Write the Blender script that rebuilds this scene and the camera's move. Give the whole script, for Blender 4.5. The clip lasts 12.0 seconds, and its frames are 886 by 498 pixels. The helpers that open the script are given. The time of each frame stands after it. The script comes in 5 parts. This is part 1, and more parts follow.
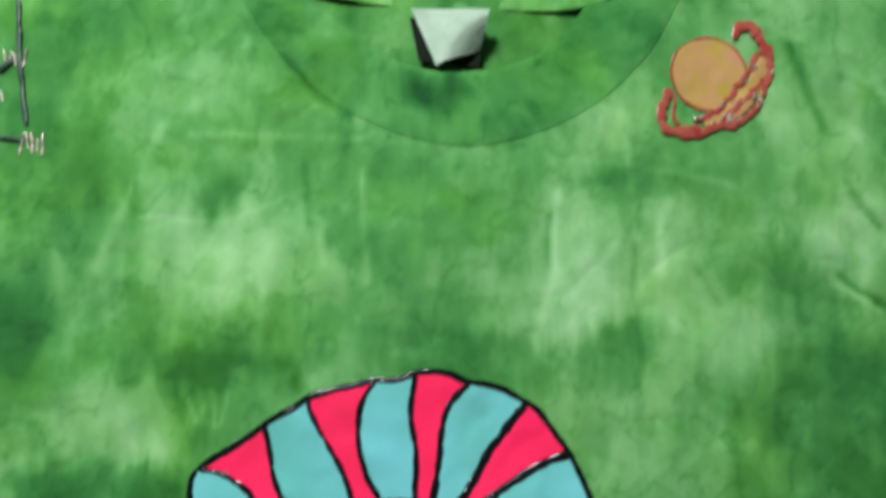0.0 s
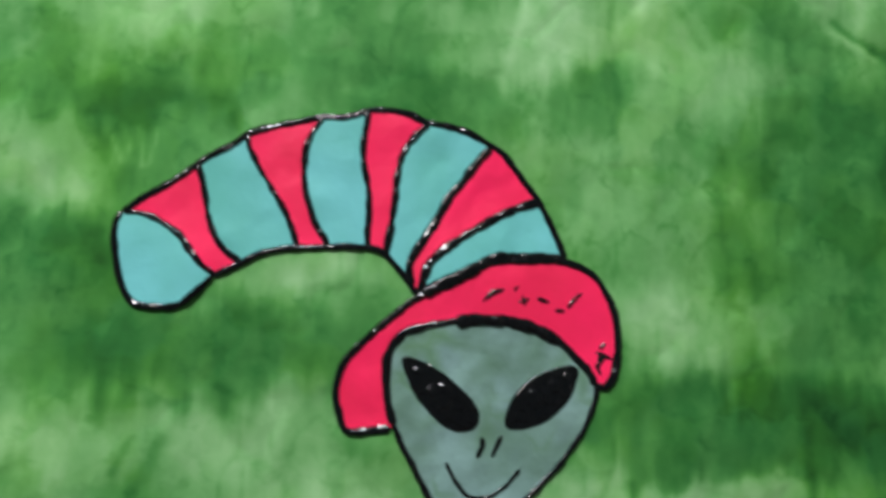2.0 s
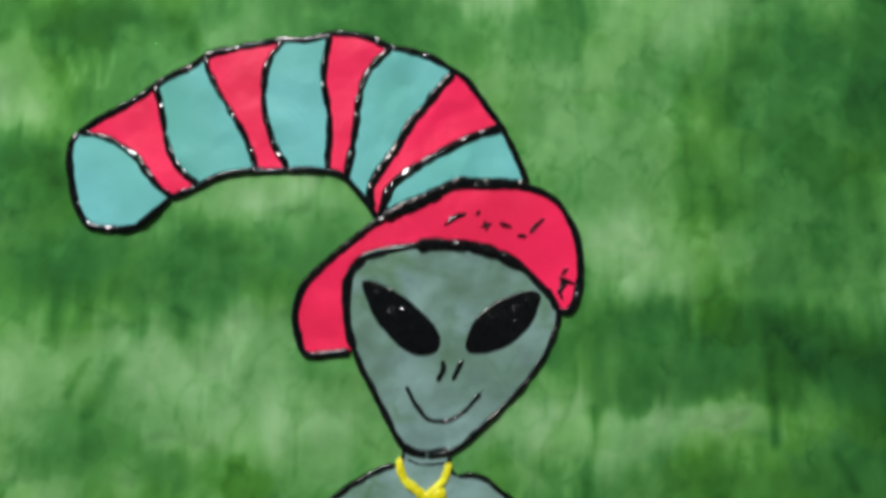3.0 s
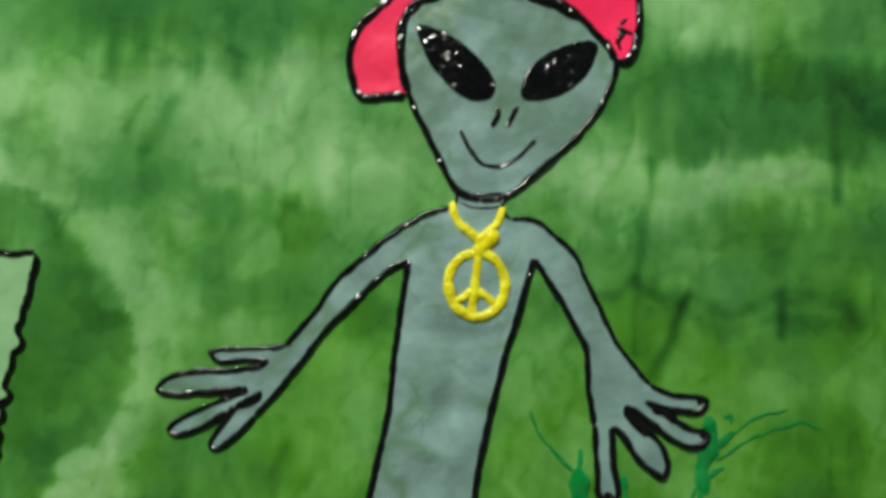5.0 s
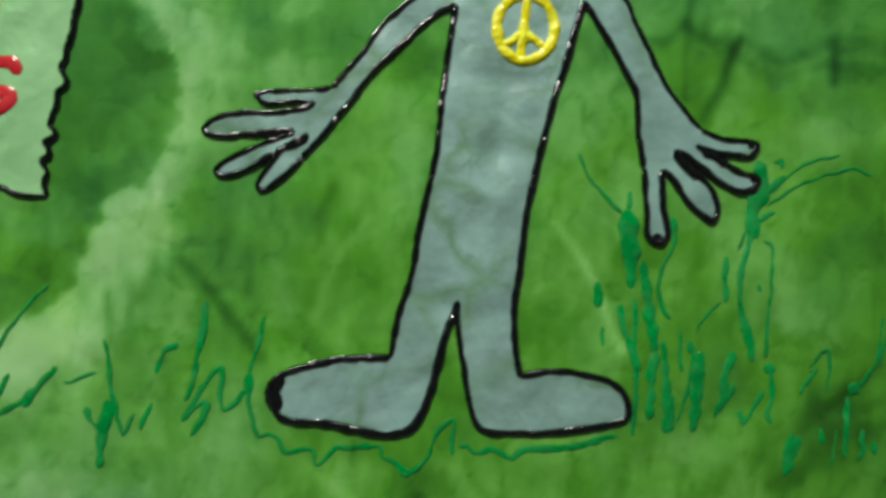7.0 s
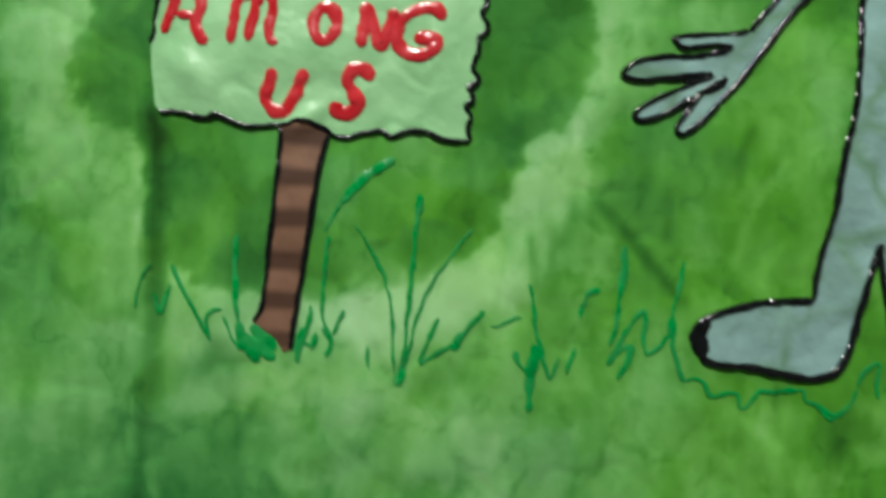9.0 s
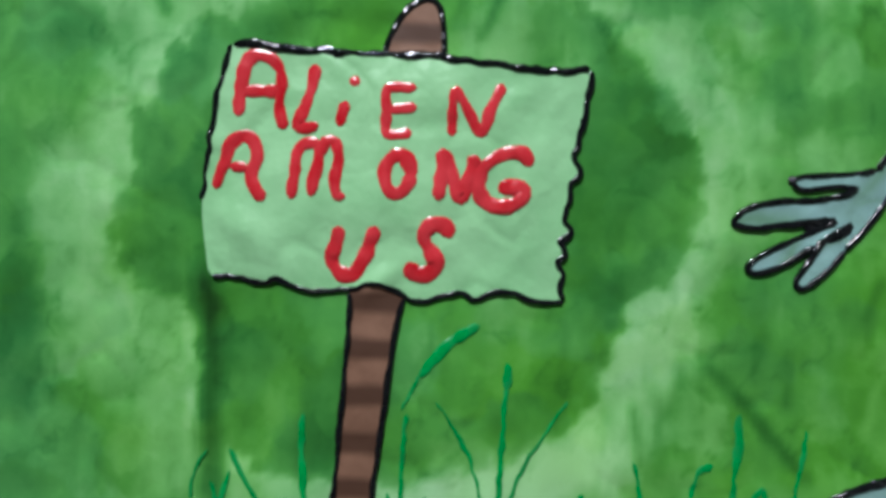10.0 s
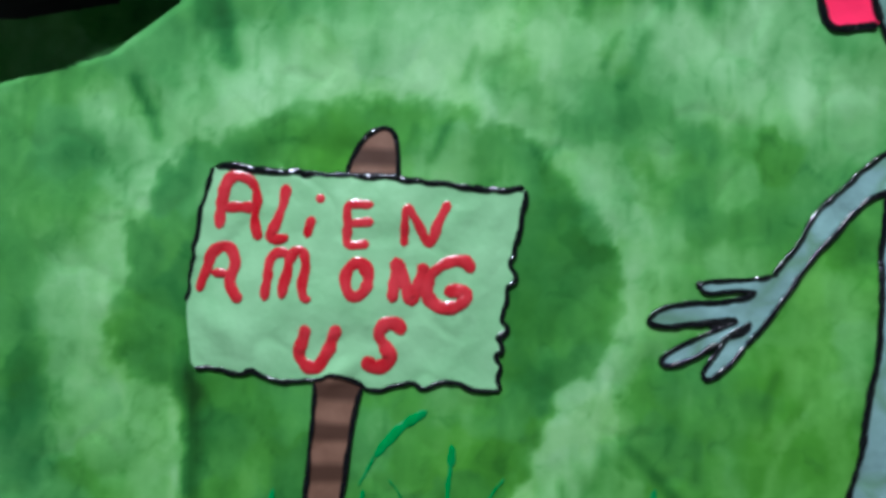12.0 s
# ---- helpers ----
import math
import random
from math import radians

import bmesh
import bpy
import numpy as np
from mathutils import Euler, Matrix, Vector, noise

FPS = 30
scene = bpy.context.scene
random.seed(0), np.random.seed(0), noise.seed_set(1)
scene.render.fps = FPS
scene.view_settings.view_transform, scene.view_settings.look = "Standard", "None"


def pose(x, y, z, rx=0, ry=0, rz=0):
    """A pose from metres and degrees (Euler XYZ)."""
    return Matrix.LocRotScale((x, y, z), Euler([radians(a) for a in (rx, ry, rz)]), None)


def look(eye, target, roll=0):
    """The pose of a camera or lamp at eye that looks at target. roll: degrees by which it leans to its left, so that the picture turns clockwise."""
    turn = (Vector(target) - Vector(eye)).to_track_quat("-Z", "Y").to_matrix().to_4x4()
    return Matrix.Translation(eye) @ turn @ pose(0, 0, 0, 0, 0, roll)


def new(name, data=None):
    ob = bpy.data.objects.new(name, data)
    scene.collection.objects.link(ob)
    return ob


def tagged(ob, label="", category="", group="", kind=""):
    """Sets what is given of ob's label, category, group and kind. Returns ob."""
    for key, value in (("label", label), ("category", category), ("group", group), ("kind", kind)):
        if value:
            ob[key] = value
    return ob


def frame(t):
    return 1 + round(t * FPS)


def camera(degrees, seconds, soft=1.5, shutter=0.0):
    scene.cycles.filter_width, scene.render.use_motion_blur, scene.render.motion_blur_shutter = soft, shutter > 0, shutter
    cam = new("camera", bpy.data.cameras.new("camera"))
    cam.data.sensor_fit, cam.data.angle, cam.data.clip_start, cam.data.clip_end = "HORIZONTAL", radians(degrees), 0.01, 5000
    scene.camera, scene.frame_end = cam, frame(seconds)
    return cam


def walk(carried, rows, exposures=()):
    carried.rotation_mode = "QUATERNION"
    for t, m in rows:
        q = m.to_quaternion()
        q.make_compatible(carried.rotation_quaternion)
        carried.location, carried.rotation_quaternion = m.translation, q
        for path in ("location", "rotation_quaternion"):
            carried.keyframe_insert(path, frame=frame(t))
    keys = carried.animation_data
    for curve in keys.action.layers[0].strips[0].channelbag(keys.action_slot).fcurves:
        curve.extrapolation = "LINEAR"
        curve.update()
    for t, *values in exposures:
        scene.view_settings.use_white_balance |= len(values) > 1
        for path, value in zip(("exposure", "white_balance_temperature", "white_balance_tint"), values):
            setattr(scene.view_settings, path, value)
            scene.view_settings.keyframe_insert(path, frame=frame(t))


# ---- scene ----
# Camera: a phone held about twenty centimetres in front of a hanging shirt.
BASE = 1.45          # height of the drawing's origin (crown of the striped hat)
cam = camera(75.0, 12.0, soft=3.7, shutter=0.5)
PATH = [
    (0, 0.0234, -0.2488, 0.0248, -1.20, 7.20, 0.05),
    (0.5, 0.0115, -0.2308, -0.0145, -1.71, 6.68, 0.28),
    (1, 0.0132, -0.2199, -0.0312, -1.87, 6.88, 0.27),
    (1.5, 0.0159, -0.2188, -0.0457, -2.20, 6.41, 0.09),
    (2, 0.0349, -0.2145, -0.0701, -2.75, 5.76, 0.06),
    (2.5, 0.0560, -0.2108, -0.0748, -2.96, 5.71, -0.34),
    (3, 0.0476, -0.2110, -0.0958, -3.23, 5.23, 0.01),
    (3.2, 0.0493, -0.2099, -0.1077, -3.11, 4.78, -0.09),
    (4.8, 0.0374, -0.2020, -0.1711, -1.49, 3.13, 0.59),
    (5, 0.0359, -0.2025, -0.1784, -1.39, 2.93, 0.94),
    (5.5, 0.0309, -0.1960, -0.2106, -1.45, 2.46, 1.32),
    (6, 0.0310, -0.1903, -0.2315, -1.09, 1.56, 1.36),
    (6.5, 0.0263, -0.1925, -0.2541, -1.36, 1.15, 1.08),
    (6.7, 0.0272, -0.1964, -0.2567, -1.25, 1.08, 1.11),
    (8.3, -0.0742, -0.1979, -0.2895, -1.15, 1.07, 0.78),
    (8.5, -0.0903, -0.1968, -0.2920, -0.99, 1.85, 0.89),
    (9, -0.1188, -0.1942, -0.2827, -0.55, 1.37, 0.72),
    (9.5, -0.1407, -0.1805, -0.2469, -0.22, 1.50, 0.48),
    (10, -0.1447, -0.1730, -0.2287, -0.22, 1.10, -0.31),
    (10.5, -0.1500, -0.1715, -0.2123, -0.35, 1.50, 0.05),
    (11, -0.1589, -0.1718, -0.1973, -0.32, 1.78, 0.20),
    (11.5, -0.1396, -0.1805, -0.1972, -0.49, 1.98, 0.50),
    (12, -0.1296, -0.2003, -0.2003, -0.50, 2.20, -0.10),
]
walk(cam, [(t, pose(x, y, BASE + z, 90 + pitch, 0, yaw) @ pose(0, 0, 0, 0, 0, roll)) for t, x, y, z, yaw, pitch, roll in PATH],
     exposures=[(0.0, 0.08, 6050, 13), (1.5, -0.08, 6150, 13), (2.5, -0.10, 6250, 13), (4.8, -0.07, 6750, 6), (6.5, 0.06, 6700, 3), (8.5, 0.25, 6700, 3), (9.5, 0.26, 6050, 7), (12.0, 0.22, 5300, 13)])

# ---- light: one ceiling lamp in a small pale room ----
world = bpy.data.worlds.new("room_air")
world.use_nodes = True
world.node_tree.nodes["Background"].inputs[0].default_value = (0.9, 1.0, 0.95, 1)
world.node_tree.nodes["Background"].inputs[1].default_value = 0.02
scene.world = world


def area_lamp(name, eye, target, size, watts, colour):
    data = bpy.data.lights.new(name, "AREA")
    data.shape, data.size, data.energy, data.color = "DISK", size, watts, colour
    ob = new(name, data)
    ob.matrix_world = look(eye, target)
    return ob


LAMP = (-0.40, -0.95, 2.42)
area_lamp("lamp_light", LAMP, (0.0, 0.0, 1.3), 0.28, 31.5, (1.0, 0.97, 0.93))


# ---- materials ----
def material(name, base, rough=0.6, metal=0.0, spots=None, scale=40.0, grain=0.0, grain_scale=900.0, coat=0.0, dull=0.0, depth=0.0006, specular=0.5, stretch=(1, 1, 1), worn=None, grain_detail=3):
    """A painted or woven surface: base colour, blotches of a second colour, and a fine relief."""
    m = bpy.data.materials.new(name)
    m.use_nodes = True
    nt = m.node_tree
    b = nt.nodes["Principled BSDF"]
    b.inputs["Base Color"].default_value = (*base, 1)
    b.inputs["Roughness"].default_value, b.inputs["Metallic"].default_value = rough, metal
    b.inputs["Coat Weight"].default_value, b.inputs["Coat Roughness"].default_value = coat, 0.12
    b.inputs["Specular IOR Level"].default_value = specular
    co = nt.nodes.new("ShaderNodeTexCoord")
    mp = nt.nodes.new("ShaderNodeMapping")
    mp.inputs["Scale"].default_value = stretch
    nt.links.new(co.outputs["Object"], mp.inputs["Vector"])
    if spots:
        n = nt.nodes.new("ShaderNodeTexNoise")
        n.inputs["Scale"].default_value, n.inputs["Detail"].default_value, n.inputs["Roughness"].default_value = scale, 5, 0.6
        r = nt.nodes.new("ShaderNodeMapRange")
        r.inputs["From Min"].default_value, r.inputs["From Max"].default_value = 0.35, 0.68
        mix = nt.nodes.new("ShaderNodeMix")
        mix.data_type = "RGBA"
        mix.inputs["A"].default_value, mix.inputs["B"].default_value = (*base, 1), (*spots, 1)
        nt.links.new(mp.outputs[0], n.inputs["Vector"])
        nt.links.new(n.outputs[0], r.inputs[0])
        nt.links.new(r.outputs[0], mix.inputs["Factor"])
        nt.links.new(mix.outputs["Result"], b.inputs["Base Color"])
        last = mix
        for size, wide, low in ((38, 0.13, 0.45), (75, 0.08, 0.53)) if worn else ():
            bend = nt.nodes.new("ShaderNodeVectorMath")
            bend.operation = "MULTIPLY_ADD"
            bend.inputs[1].default_value = (0.012, 0.012, 0.012)
            nt.links.new(n.outputs["Color"], bend.inputs[0])
            nt.links.new(mp.outputs[0], bend.inputs[2])
            cell = nt.nodes.new("ShaderNodeTexVoronoi")
            cell.feature, cell.inputs["Scale"].default_value = "DISTANCE_TO_EDGE", size
            nt.links.new(bend.outputs[0], cell.inputs["Vector"])
            line = nt.nodes.new("ShaderNodeMapRange")
            line.inputs["From Min"].default_value, line.inputs["From Max"].default_value = wide, 0.0
            nt.links.new(cell.outputs["Distance"], line.inputs[0])
            patch = nt.nodes.new("ShaderNodeTexNoise")
            patch.inputs["Scale"].default_value, patch.inputs["Detail"].default_value = 0.55 * size, 1
            nt.links.new(co.outputs["Object"], patch.inputs["Vector"])
            here = nt.nodes.new("ShaderNodeMapRange")
            here.inputs["From Min"].default_value, here.inputs["From Max"].default_value, here.inputs["To Max"].default_value = low, low + 0.14, 0.75
            nt.links.new(patch.outputs[0], here.inputs[0])
            much = nt.nodes.new("ShaderNodeMath")
            much.operation = "MULTIPLY"
            nt.links.new(line.outputs[0], much.inputs[0])
            nt.links.new(here.outputs[0], much.inputs[1])
            thin = nt.nodes.new("ShaderNodeMix")
            thin.data_type = "RGBA"
            thin.inputs["B"].default_value = (*worn, 1)
            nt.links.new(last.outputs["Result"], thin.inputs["A"])
            nt.links.new(much.outputs[0], thin.inputs["Factor"])
            nt.links.new(thin.outputs["Result"], b.inputs["Base Color"])
            last = thin
    if dull:
        u = nt.nodes.new("ShaderNodeTexNoise")
        u.inputs["Scale"].default_value, u.inputs["Detail"].default_value = 170, 2
        v = nt.nodes.new("ShaderNodeMapRange")
        v.inputs["From Min"].default_value, v.inputs["From Max"].default_value = 0.42, 0.60
        v.inputs["To Min"].default_value, v.inputs["To Max"].default_value = dull, rough
        nt.links.new(co.outputs["Object"], u.inputs["Vector"])
        nt.links.new(u.outputs[0], v.inputs[0])
        nt.links.new(v.outputs[0], b.inputs["Roughness"])
    if grain:
        g = nt.nodes.new("ShaderNodeTexNoise")
        g.inputs["Scale"].default_value, g.inputs["Detail"].default_value = grain_scale, grain_detail
        bump = nt.nodes.new("ShaderNodeBump")
        bump.inputs["Strength"].default_value, bump.inputs["Distance"].default_value = grain, depth
        nt.links.new(co.outputs["Object"], g.inputs["Vector"])
        nt.links.new(g.outputs[0], bump.inputs["Height"])
        nt.links.new(bump.outputs[0], b.inputs["Normal"])
    return m


def dyed_cotton(name):
    """Hand-dyed jersey. The dye attribute holds how deep the dye took (r), how olive it is (g) and how blue (b)."""
    m = bpy.data.materials.new(name)
    m.use_nodes = True
    nt = m.node_tree
    b = nt.nodes["Principled BSDF"]
    b.inputs["Roughness"].default_value, b.inputs["Specular IOR Level"].default_value = 0.9, 0.12
    at = nt.nodes.new("ShaderNodeAttribute")
    at.attribute_name = "dye"
    sep = nt.nodes.new("ShaderNodeSeparateColor")
    nt.links.new(at.outputs["Color"], sep.inputs[0])
    co = nt.nodes.new("ShaderNodeTexCoord")
    n = nt.nodes.new("ShaderNodeTexNoise")
    n.inputs["Scale"].default_value, n.inputs["Detail"].default_value, n.inputs["Roughness"].default_value = 75, 6, 0.62
    nt.links.new(co.outputs["Object"], n.inputs["Vector"])
    wob = nt.nodes.new("ShaderNodeMath")
    wob.operation = "MULTIPLY_ADD"
    wob.inputs[1].default_value, wob.inputs[2].default_value = 0.26, -0.13
    nt.links.new(n.outputs[0], wob.inputs[0])
    add = nt.nodes.new("ShaderNodeMath")
    add.operation = "ADD"
    nt.links.new(sep.outputs[0], add.inputs[0])
    nt.links.new(wob.outputs[0], add.inputs[1])
    swirl = nt.nodes.new("ShaderNodeTexNoise")
    swirl.inputs["Scale"].default_value, swirl.inputs["Detail"].default_value = 90, 3
    nt.links.new(co.outputs["Object"], swirl.inputs["Vector"])
    warp = nt.nodes.new("ShaderNodeVectorMath")
    warp.operation = "MULTIPLY_ADD"
    warp.inputs[1].default_value = (0.016, 0.016, 0.022)
    nt.links.new(swirl.outputs["Color"], warp.inputs[0])
    nt.links.new(co.outputs["Object"], warp.inputs[2])
    hue = None
    for scale, amount, feature in ((46, 0.12, "SMOOTH_F1"), (110, 0.06, "SMOOTH_F1"), (40, 0.13, "DISTANCE_TO_EDGE")):
        cell = nt.nodes.new("ShaderNodeTexVoronoi")
        cell.feature, cell.inputs["Scale"].default_value = feature, scale
        nt.links.new(warp.outputs[0], cell.inputs["Vector"])
        part = nt.nodes.new("ShaderNodeMath")
        if feature == "SMOOTH_F1":
            cell.inputs["Smoothness"].default_value = 0.35
            split = nt.nodes.new("ShaderNodeSeparateColor")
            nt.links.new(cell.outputs["Color"], split.inputs[0])
            part.operation = "MULTIPLY_ADD"
            part.inputs[1].default_value, part.inputs[2].default_value = amount, -0.5 * amount
            nt.links.new(split.outputs[0], part.inputs[0])
            hue = hue or split
        else:
            thin = nt.nodes.new("ShaderNodeMapRange")
            thin.inputs["From Min"].default_value, thin.inputs["From Max"].default_value = 0.07, 0.0
            nt.links.new(cell.outputs["Distance"], thin.inputs[0])
            here = nt.nodes.new("ShaderNodeMapRange")
            here.inputs["From Min"].default_value, here.inputs["From Max"].default_value, here.inputs["To Max"].default_value = 0.5, 0.72, amount
            nt.links.new(swirl.outputs[0], here.inputs[0])
            part.operation = "MULTIPLY"
            nt.links.new(thin.outputs[0], part.inputs[0])
            nt.links.new(here.outputs[0], part.inputs[1])
        both = nt.nodes.new("ShaderNodeMath")
        both.operation = "ADD"
        nt.links.new(add.outputs[0], both.inputs[0])
        nt.links.new(part.outputs[0], both.inputs[1])
        add = both
    olive = nt.nodes.new("ShaderNodeMath")
    olive.operation, olive.use_clamp = "MULTIPLY_ADD", True
    olive.inputs[1].default_value = 0.5
    nt.links.new(hue.outputs[1], olive.inputs[0])
    less = nt.nodes.new("ShaderNodeMath")
    less.operation = "SUBTRACT"
    less.inputs[1].default_value = 0.25
    nt.links.new(sep.outputs[1], less.inputs[0])
    nt.links.new(less.outputs[0], olive.inputs[2])
    cool, warm = nt.nodes.new("ShaderNodeValToRGB"), nt.nodes.new("ShaderNodeValToRGB")
    for ramp, stops in ((cool, COOL), (warm, WARM)):
        el = ramp.color_ramp.elements
        el[0].position, el[1].position = stops[0][0], stops[-1][0]
        el[0].color, el[1].color = (*stops[0][1], 1), (*stops[-1][1], 1)
        for p, c in stops[1:-1]:
            el.new(p).color = (*c, 1)
        nt.links.new(add.outputs[0], ramp.inputs[0])
    mix = nt.nodes.new("ShaderNodeMix")
    mix.data_type = "RGBA"
    nt.links.new(olive.outputs[0], mix.inputs["Factor"])
    nt.links.new(cool.outputs[0], mix.inputs["A"])
    nt.links.new(warm.outputs[0], mix.inputs["B"])
    nt.links.new(mix.outputs["Result"], b.inputs["Base Color"])
    g = nt.nodes.new("ShaderNodeTexNoise")
    g.inputs["Scale"].default_value, g.inputs["Detail"].default_value = 1100, 2
    nt.links.new(co.outputs["Object"], g.inputs["Vector"])
    bump = nt.nodes.new("ShaderNodeBump")
    bump.inputs["Strength"].default_value, bump.inputs["Distance"].default_value = 0.15, 0.0004
    nt.links.new(g.outputs[0], bump.inputs["Height"])
    for scale, distort, strength, depth in ((30, 0.5, 0.22, 0.0035), (80, 0.4, 0.20, 0.0012)):
        crumple = nt.nodes.new("ShaderNodeTexNoise")
        crumple.inputs["Scale"].default_value, crumple.inputs["Detail"].default_value, crumple.inputs["Distortion"].default_value = scale, 2, distort
        nt.links.new(co.outputs["Object"], crumple.inputs["Vector"])
        fold = nt.nodes.new("ShaderNodeMath")
        fold.operation = "SUBTRACT"
        fold.inputs[1].default_value = 0.5
        nt.links.new(crumple.outputs[0], fold.inputs[0])
        ridge = nt.nodes.new("ShaderNodeMath")
        ridge.operation = "ABSOLUTE"
        nt.links.new(fold.outputs[0], ridge.inputs[0])
        more = nt.nodes.new("ShaderNodeBump")
        more.inputs["Strength"].default_value, more.inputs["Distance"].default_value = strength, depth
        nt.links.new(ridge.outputs[0], more.inputs["Height"])
        nt.links.new(bump.outputs[0], more.inputs["Normal"])
        bump = more
    nt.links.new(bump.outputs[0], b.inputs["Normal"])
    return m


COOL = [(0.0, (0.32, 0.575, 0.285)), (0.28, (0.172, 0.405, 0.147)), (0.5, (0.078, 0.272, 0.068)), (0.72, (0.030, 0.160, 0.034)), (1.0, (0.008, 0.060, 0.013))]
WARM = [(0.0, (0.265, 0.54, 0.175)), (0.28, (0.130, 0.38, 0.064)), (0.5, (0.064, 0.25, 0.020)), (0.72, (0.031, 0.145, 0.012)), (1.0, (0.012, 0.052, 0.006))]
COTTON = dyed_cotton("hand_dyed_cotton")
BLACK = material("black_puff_paint", (0.003, 0.004, 0.005), 0.05, grain=1.0, grain_scale=360, grain_detail=0.8, depth=0.0010, dull=0.18, specular=0.5)
PINK = material("pink_fabric_paint", (0.97, 0.022, 0.115), 0.5, spots=(0.78, 0.022, 0.080), scale=22, grain=0.5, grain_scale=75, depth=0.0016, specular=0.22)
TEAL = material("turquoise_fabric_paint", (0.16, 0.53, 0.54), 0.55, spots=(0.115, 0.44, 0.385), scale=20, grain=0.5, grain_scale=75, depth=0.0016, specular=0.22)
GREY = material("grey_fabric_paint", (0.165, 0.280, 0.262), 0.45, spots=(0.260, 0.425, 0.410), scale=48, grain=0.55, grain_scale=70, depth=0.0032, specular=0.2, worn=(0.105, 0.225, 0.115))
YELLOW = material("yellow_puff_paint", (0.80, 0.80, 0.014), 0.08, spots=(0.68, 0.60, 0.012), scale=170, grain=1.0, grain_scale=300, depth=0.0012, dull=0.6)
RED = material("red_puff_paint", (0.42, 0.008, 0.014), 0.10, spots=(0.56, 0.045, 0.055), scale=70, grain=0.6, grain_scale=150, dull=0.26)
BROWN = material("brown_fabric_paint", (0.20, 0.108, 0.068), 0.6, spots=(0.15, 0.078, 0.048), scale=120, grain=0.4, grain_scale=90, depth=0.0015, specular=0.2)
BOARD = material("pale_green_fabric_paint", (0.285, 0.545, 0.275), 0.38, spots=(0.215, 0.455, 0.21), scale=45, grain=0.6, grain_scale=70, depth=0.0022, specular=0.3)
BLADE = material("green_puff_paint", (0.001, 0.265, 0.048), 0.16, spots=(0.001, 0.18, 0.032), scale=90, grain=0.5, grain_scale=200, dull=0.7, specular=0.4)
OCHRE = material("ochre_fabric_paint", (0.36, 0.27, 0.040), 0.6, spots=(0.43, 0.22, 0.12), scale=75, grain=0.5, grain_scale=120, depth=0.0012, specular=0.22)
RUST = material("rust_red_puff_paint", (0.27, 0.028, 0.026), 0.16, spots=(0.34, 0.11, 0.06), scale=110, grain=0.9, grain_scale=260, dull=0.5)
SILVER = material("silver_glitter_and_glint_paint", (0.58, 0.55, 0.48), 0.3, metal=0.6, spots=(0.30, 0.24, 0.18), scale=500, grain=0.8)
INK = material("dark_green_ink", (0.010, 0.045, 0.022), 0.5, grain=0.3)
# near black, for the shade behind the neck label
GAP_BLACK = material("label_gap_shade_black", (0.006, 0.010, 0.006), 0.9, spots=(0.012, 0.016, 0.010), scale=300, grain=0.4, specular=0.1)
LABEL = material("white_woven_label", (0.34, 0.46, 0.345), 0.8, spots=(0.25, 0.37, 0.26), scale=110, grain=0.6, grain_scale=160, depth=0.0012)
def banded(m, dark, period):
    """Uneven dark bands across a painted post."""
    nt = m.node_tree
    b = nt.nodes["Principled BSDF"]
    under = b.inputs["Base Color"].links[0].from_socket
    co, wave, mix = nt.nodes.new("ShaderNodeTexCoord"), nt.nodes.new("ShaderNodeTexWave"), nt.nodes.new("ShaderNodeMix")
    wave.wave_type, wave.bands_direction = "BANDS", "Z"
    wave.inputs["Scale"].default_value, wave.inputs["Distortion"].default_value = math.tau / 20 / period, 2.2
    wave.inputs["Detail"].default_value, wave.inputs["Detail Scale"].default_value = 2, 0.8
    mix.data_type = "RGBA"
    fade = nt.nodes.new("ShaderNodeMapRange")
    fade.inputs["From Min"].default_value, fade.inputs["From Max"].default_value, fade.inputs["To Max"].default_value = 0.30, 0.85, 0.95
    nt.links.new(co.outputs["Object"], wave.inputs["Vector"])
    nt.links.new(wave.outputs["Fac"], fade.inputs[0])
    nt.links.new(fade.outputs[0], mix.inputs["Factor"])
    nt.links.new(under, mix.inputs["A"])
    mix.inputs["B"].default_value = (*dark, 1)
    nt.links.new(mix.outputs["Result"], b.inputs["Base Color"])


def thin_coat(m, under):
    """Where the coat attribute rises, the paint is thin and the dyed cloth shows through."""
    nt = m.node_tree
    b = nt.nodes["Principled BSDF"]
    over = b.inputs["Base Color"].links[0].from_socket
    at, mix = nt.nodes.new("ShaderNodeAttribute"), nt.nodes.new("ShaderNodeMix")
    at.attribute_name = "coat"
    mix.data_type = "RGBA"
    mix.inputs["B"].default_value = (*under, 1)
    nt.links.new(at.outputs["Fac"], mix.inputs["Factor"])
    nt.links.new(over, mix.inputs["A"])
    nt.links.new(mix.outputs["Result"], b.inputs["Base Color"])


thin_coat(GREY, (0.085, 0.180, 0.095))
banded(BROWN, (0.062, 0.030, 0.018), 0.0135)
# near black to stand in for deep shade in the gap below the sleeve
GAP_SHADE_WALL = material("gap_shade_wall_paint", (0.012, 0.016, 0.012), 0.8, spots=(0.018, 0.022, 0.016), scale=6, grain=0.3, grain_scale=300)
WALL = material("pale_wall_paint", (0.46, 0.46, 0.43), 0.8, spots=(0.42, 0.42, 0.39), scale=4, grain=0.3, grain_scale=200)
FLOOR = material("grey_floor_paint", (0.22, 0.20, 0.18), 0.6, spots=(0.17, 0.16, 0.15), scale=5, grain=0.3, grain_scale=200)


# ---- helpers: noise, the drape of the cloth, and paint on it ----
def lattice(x, y, seed):
    h = np.sin(x * 127.1 + y * 311.7 + seed * 74.7) * 43758.5453
    return h - np.floor(h)


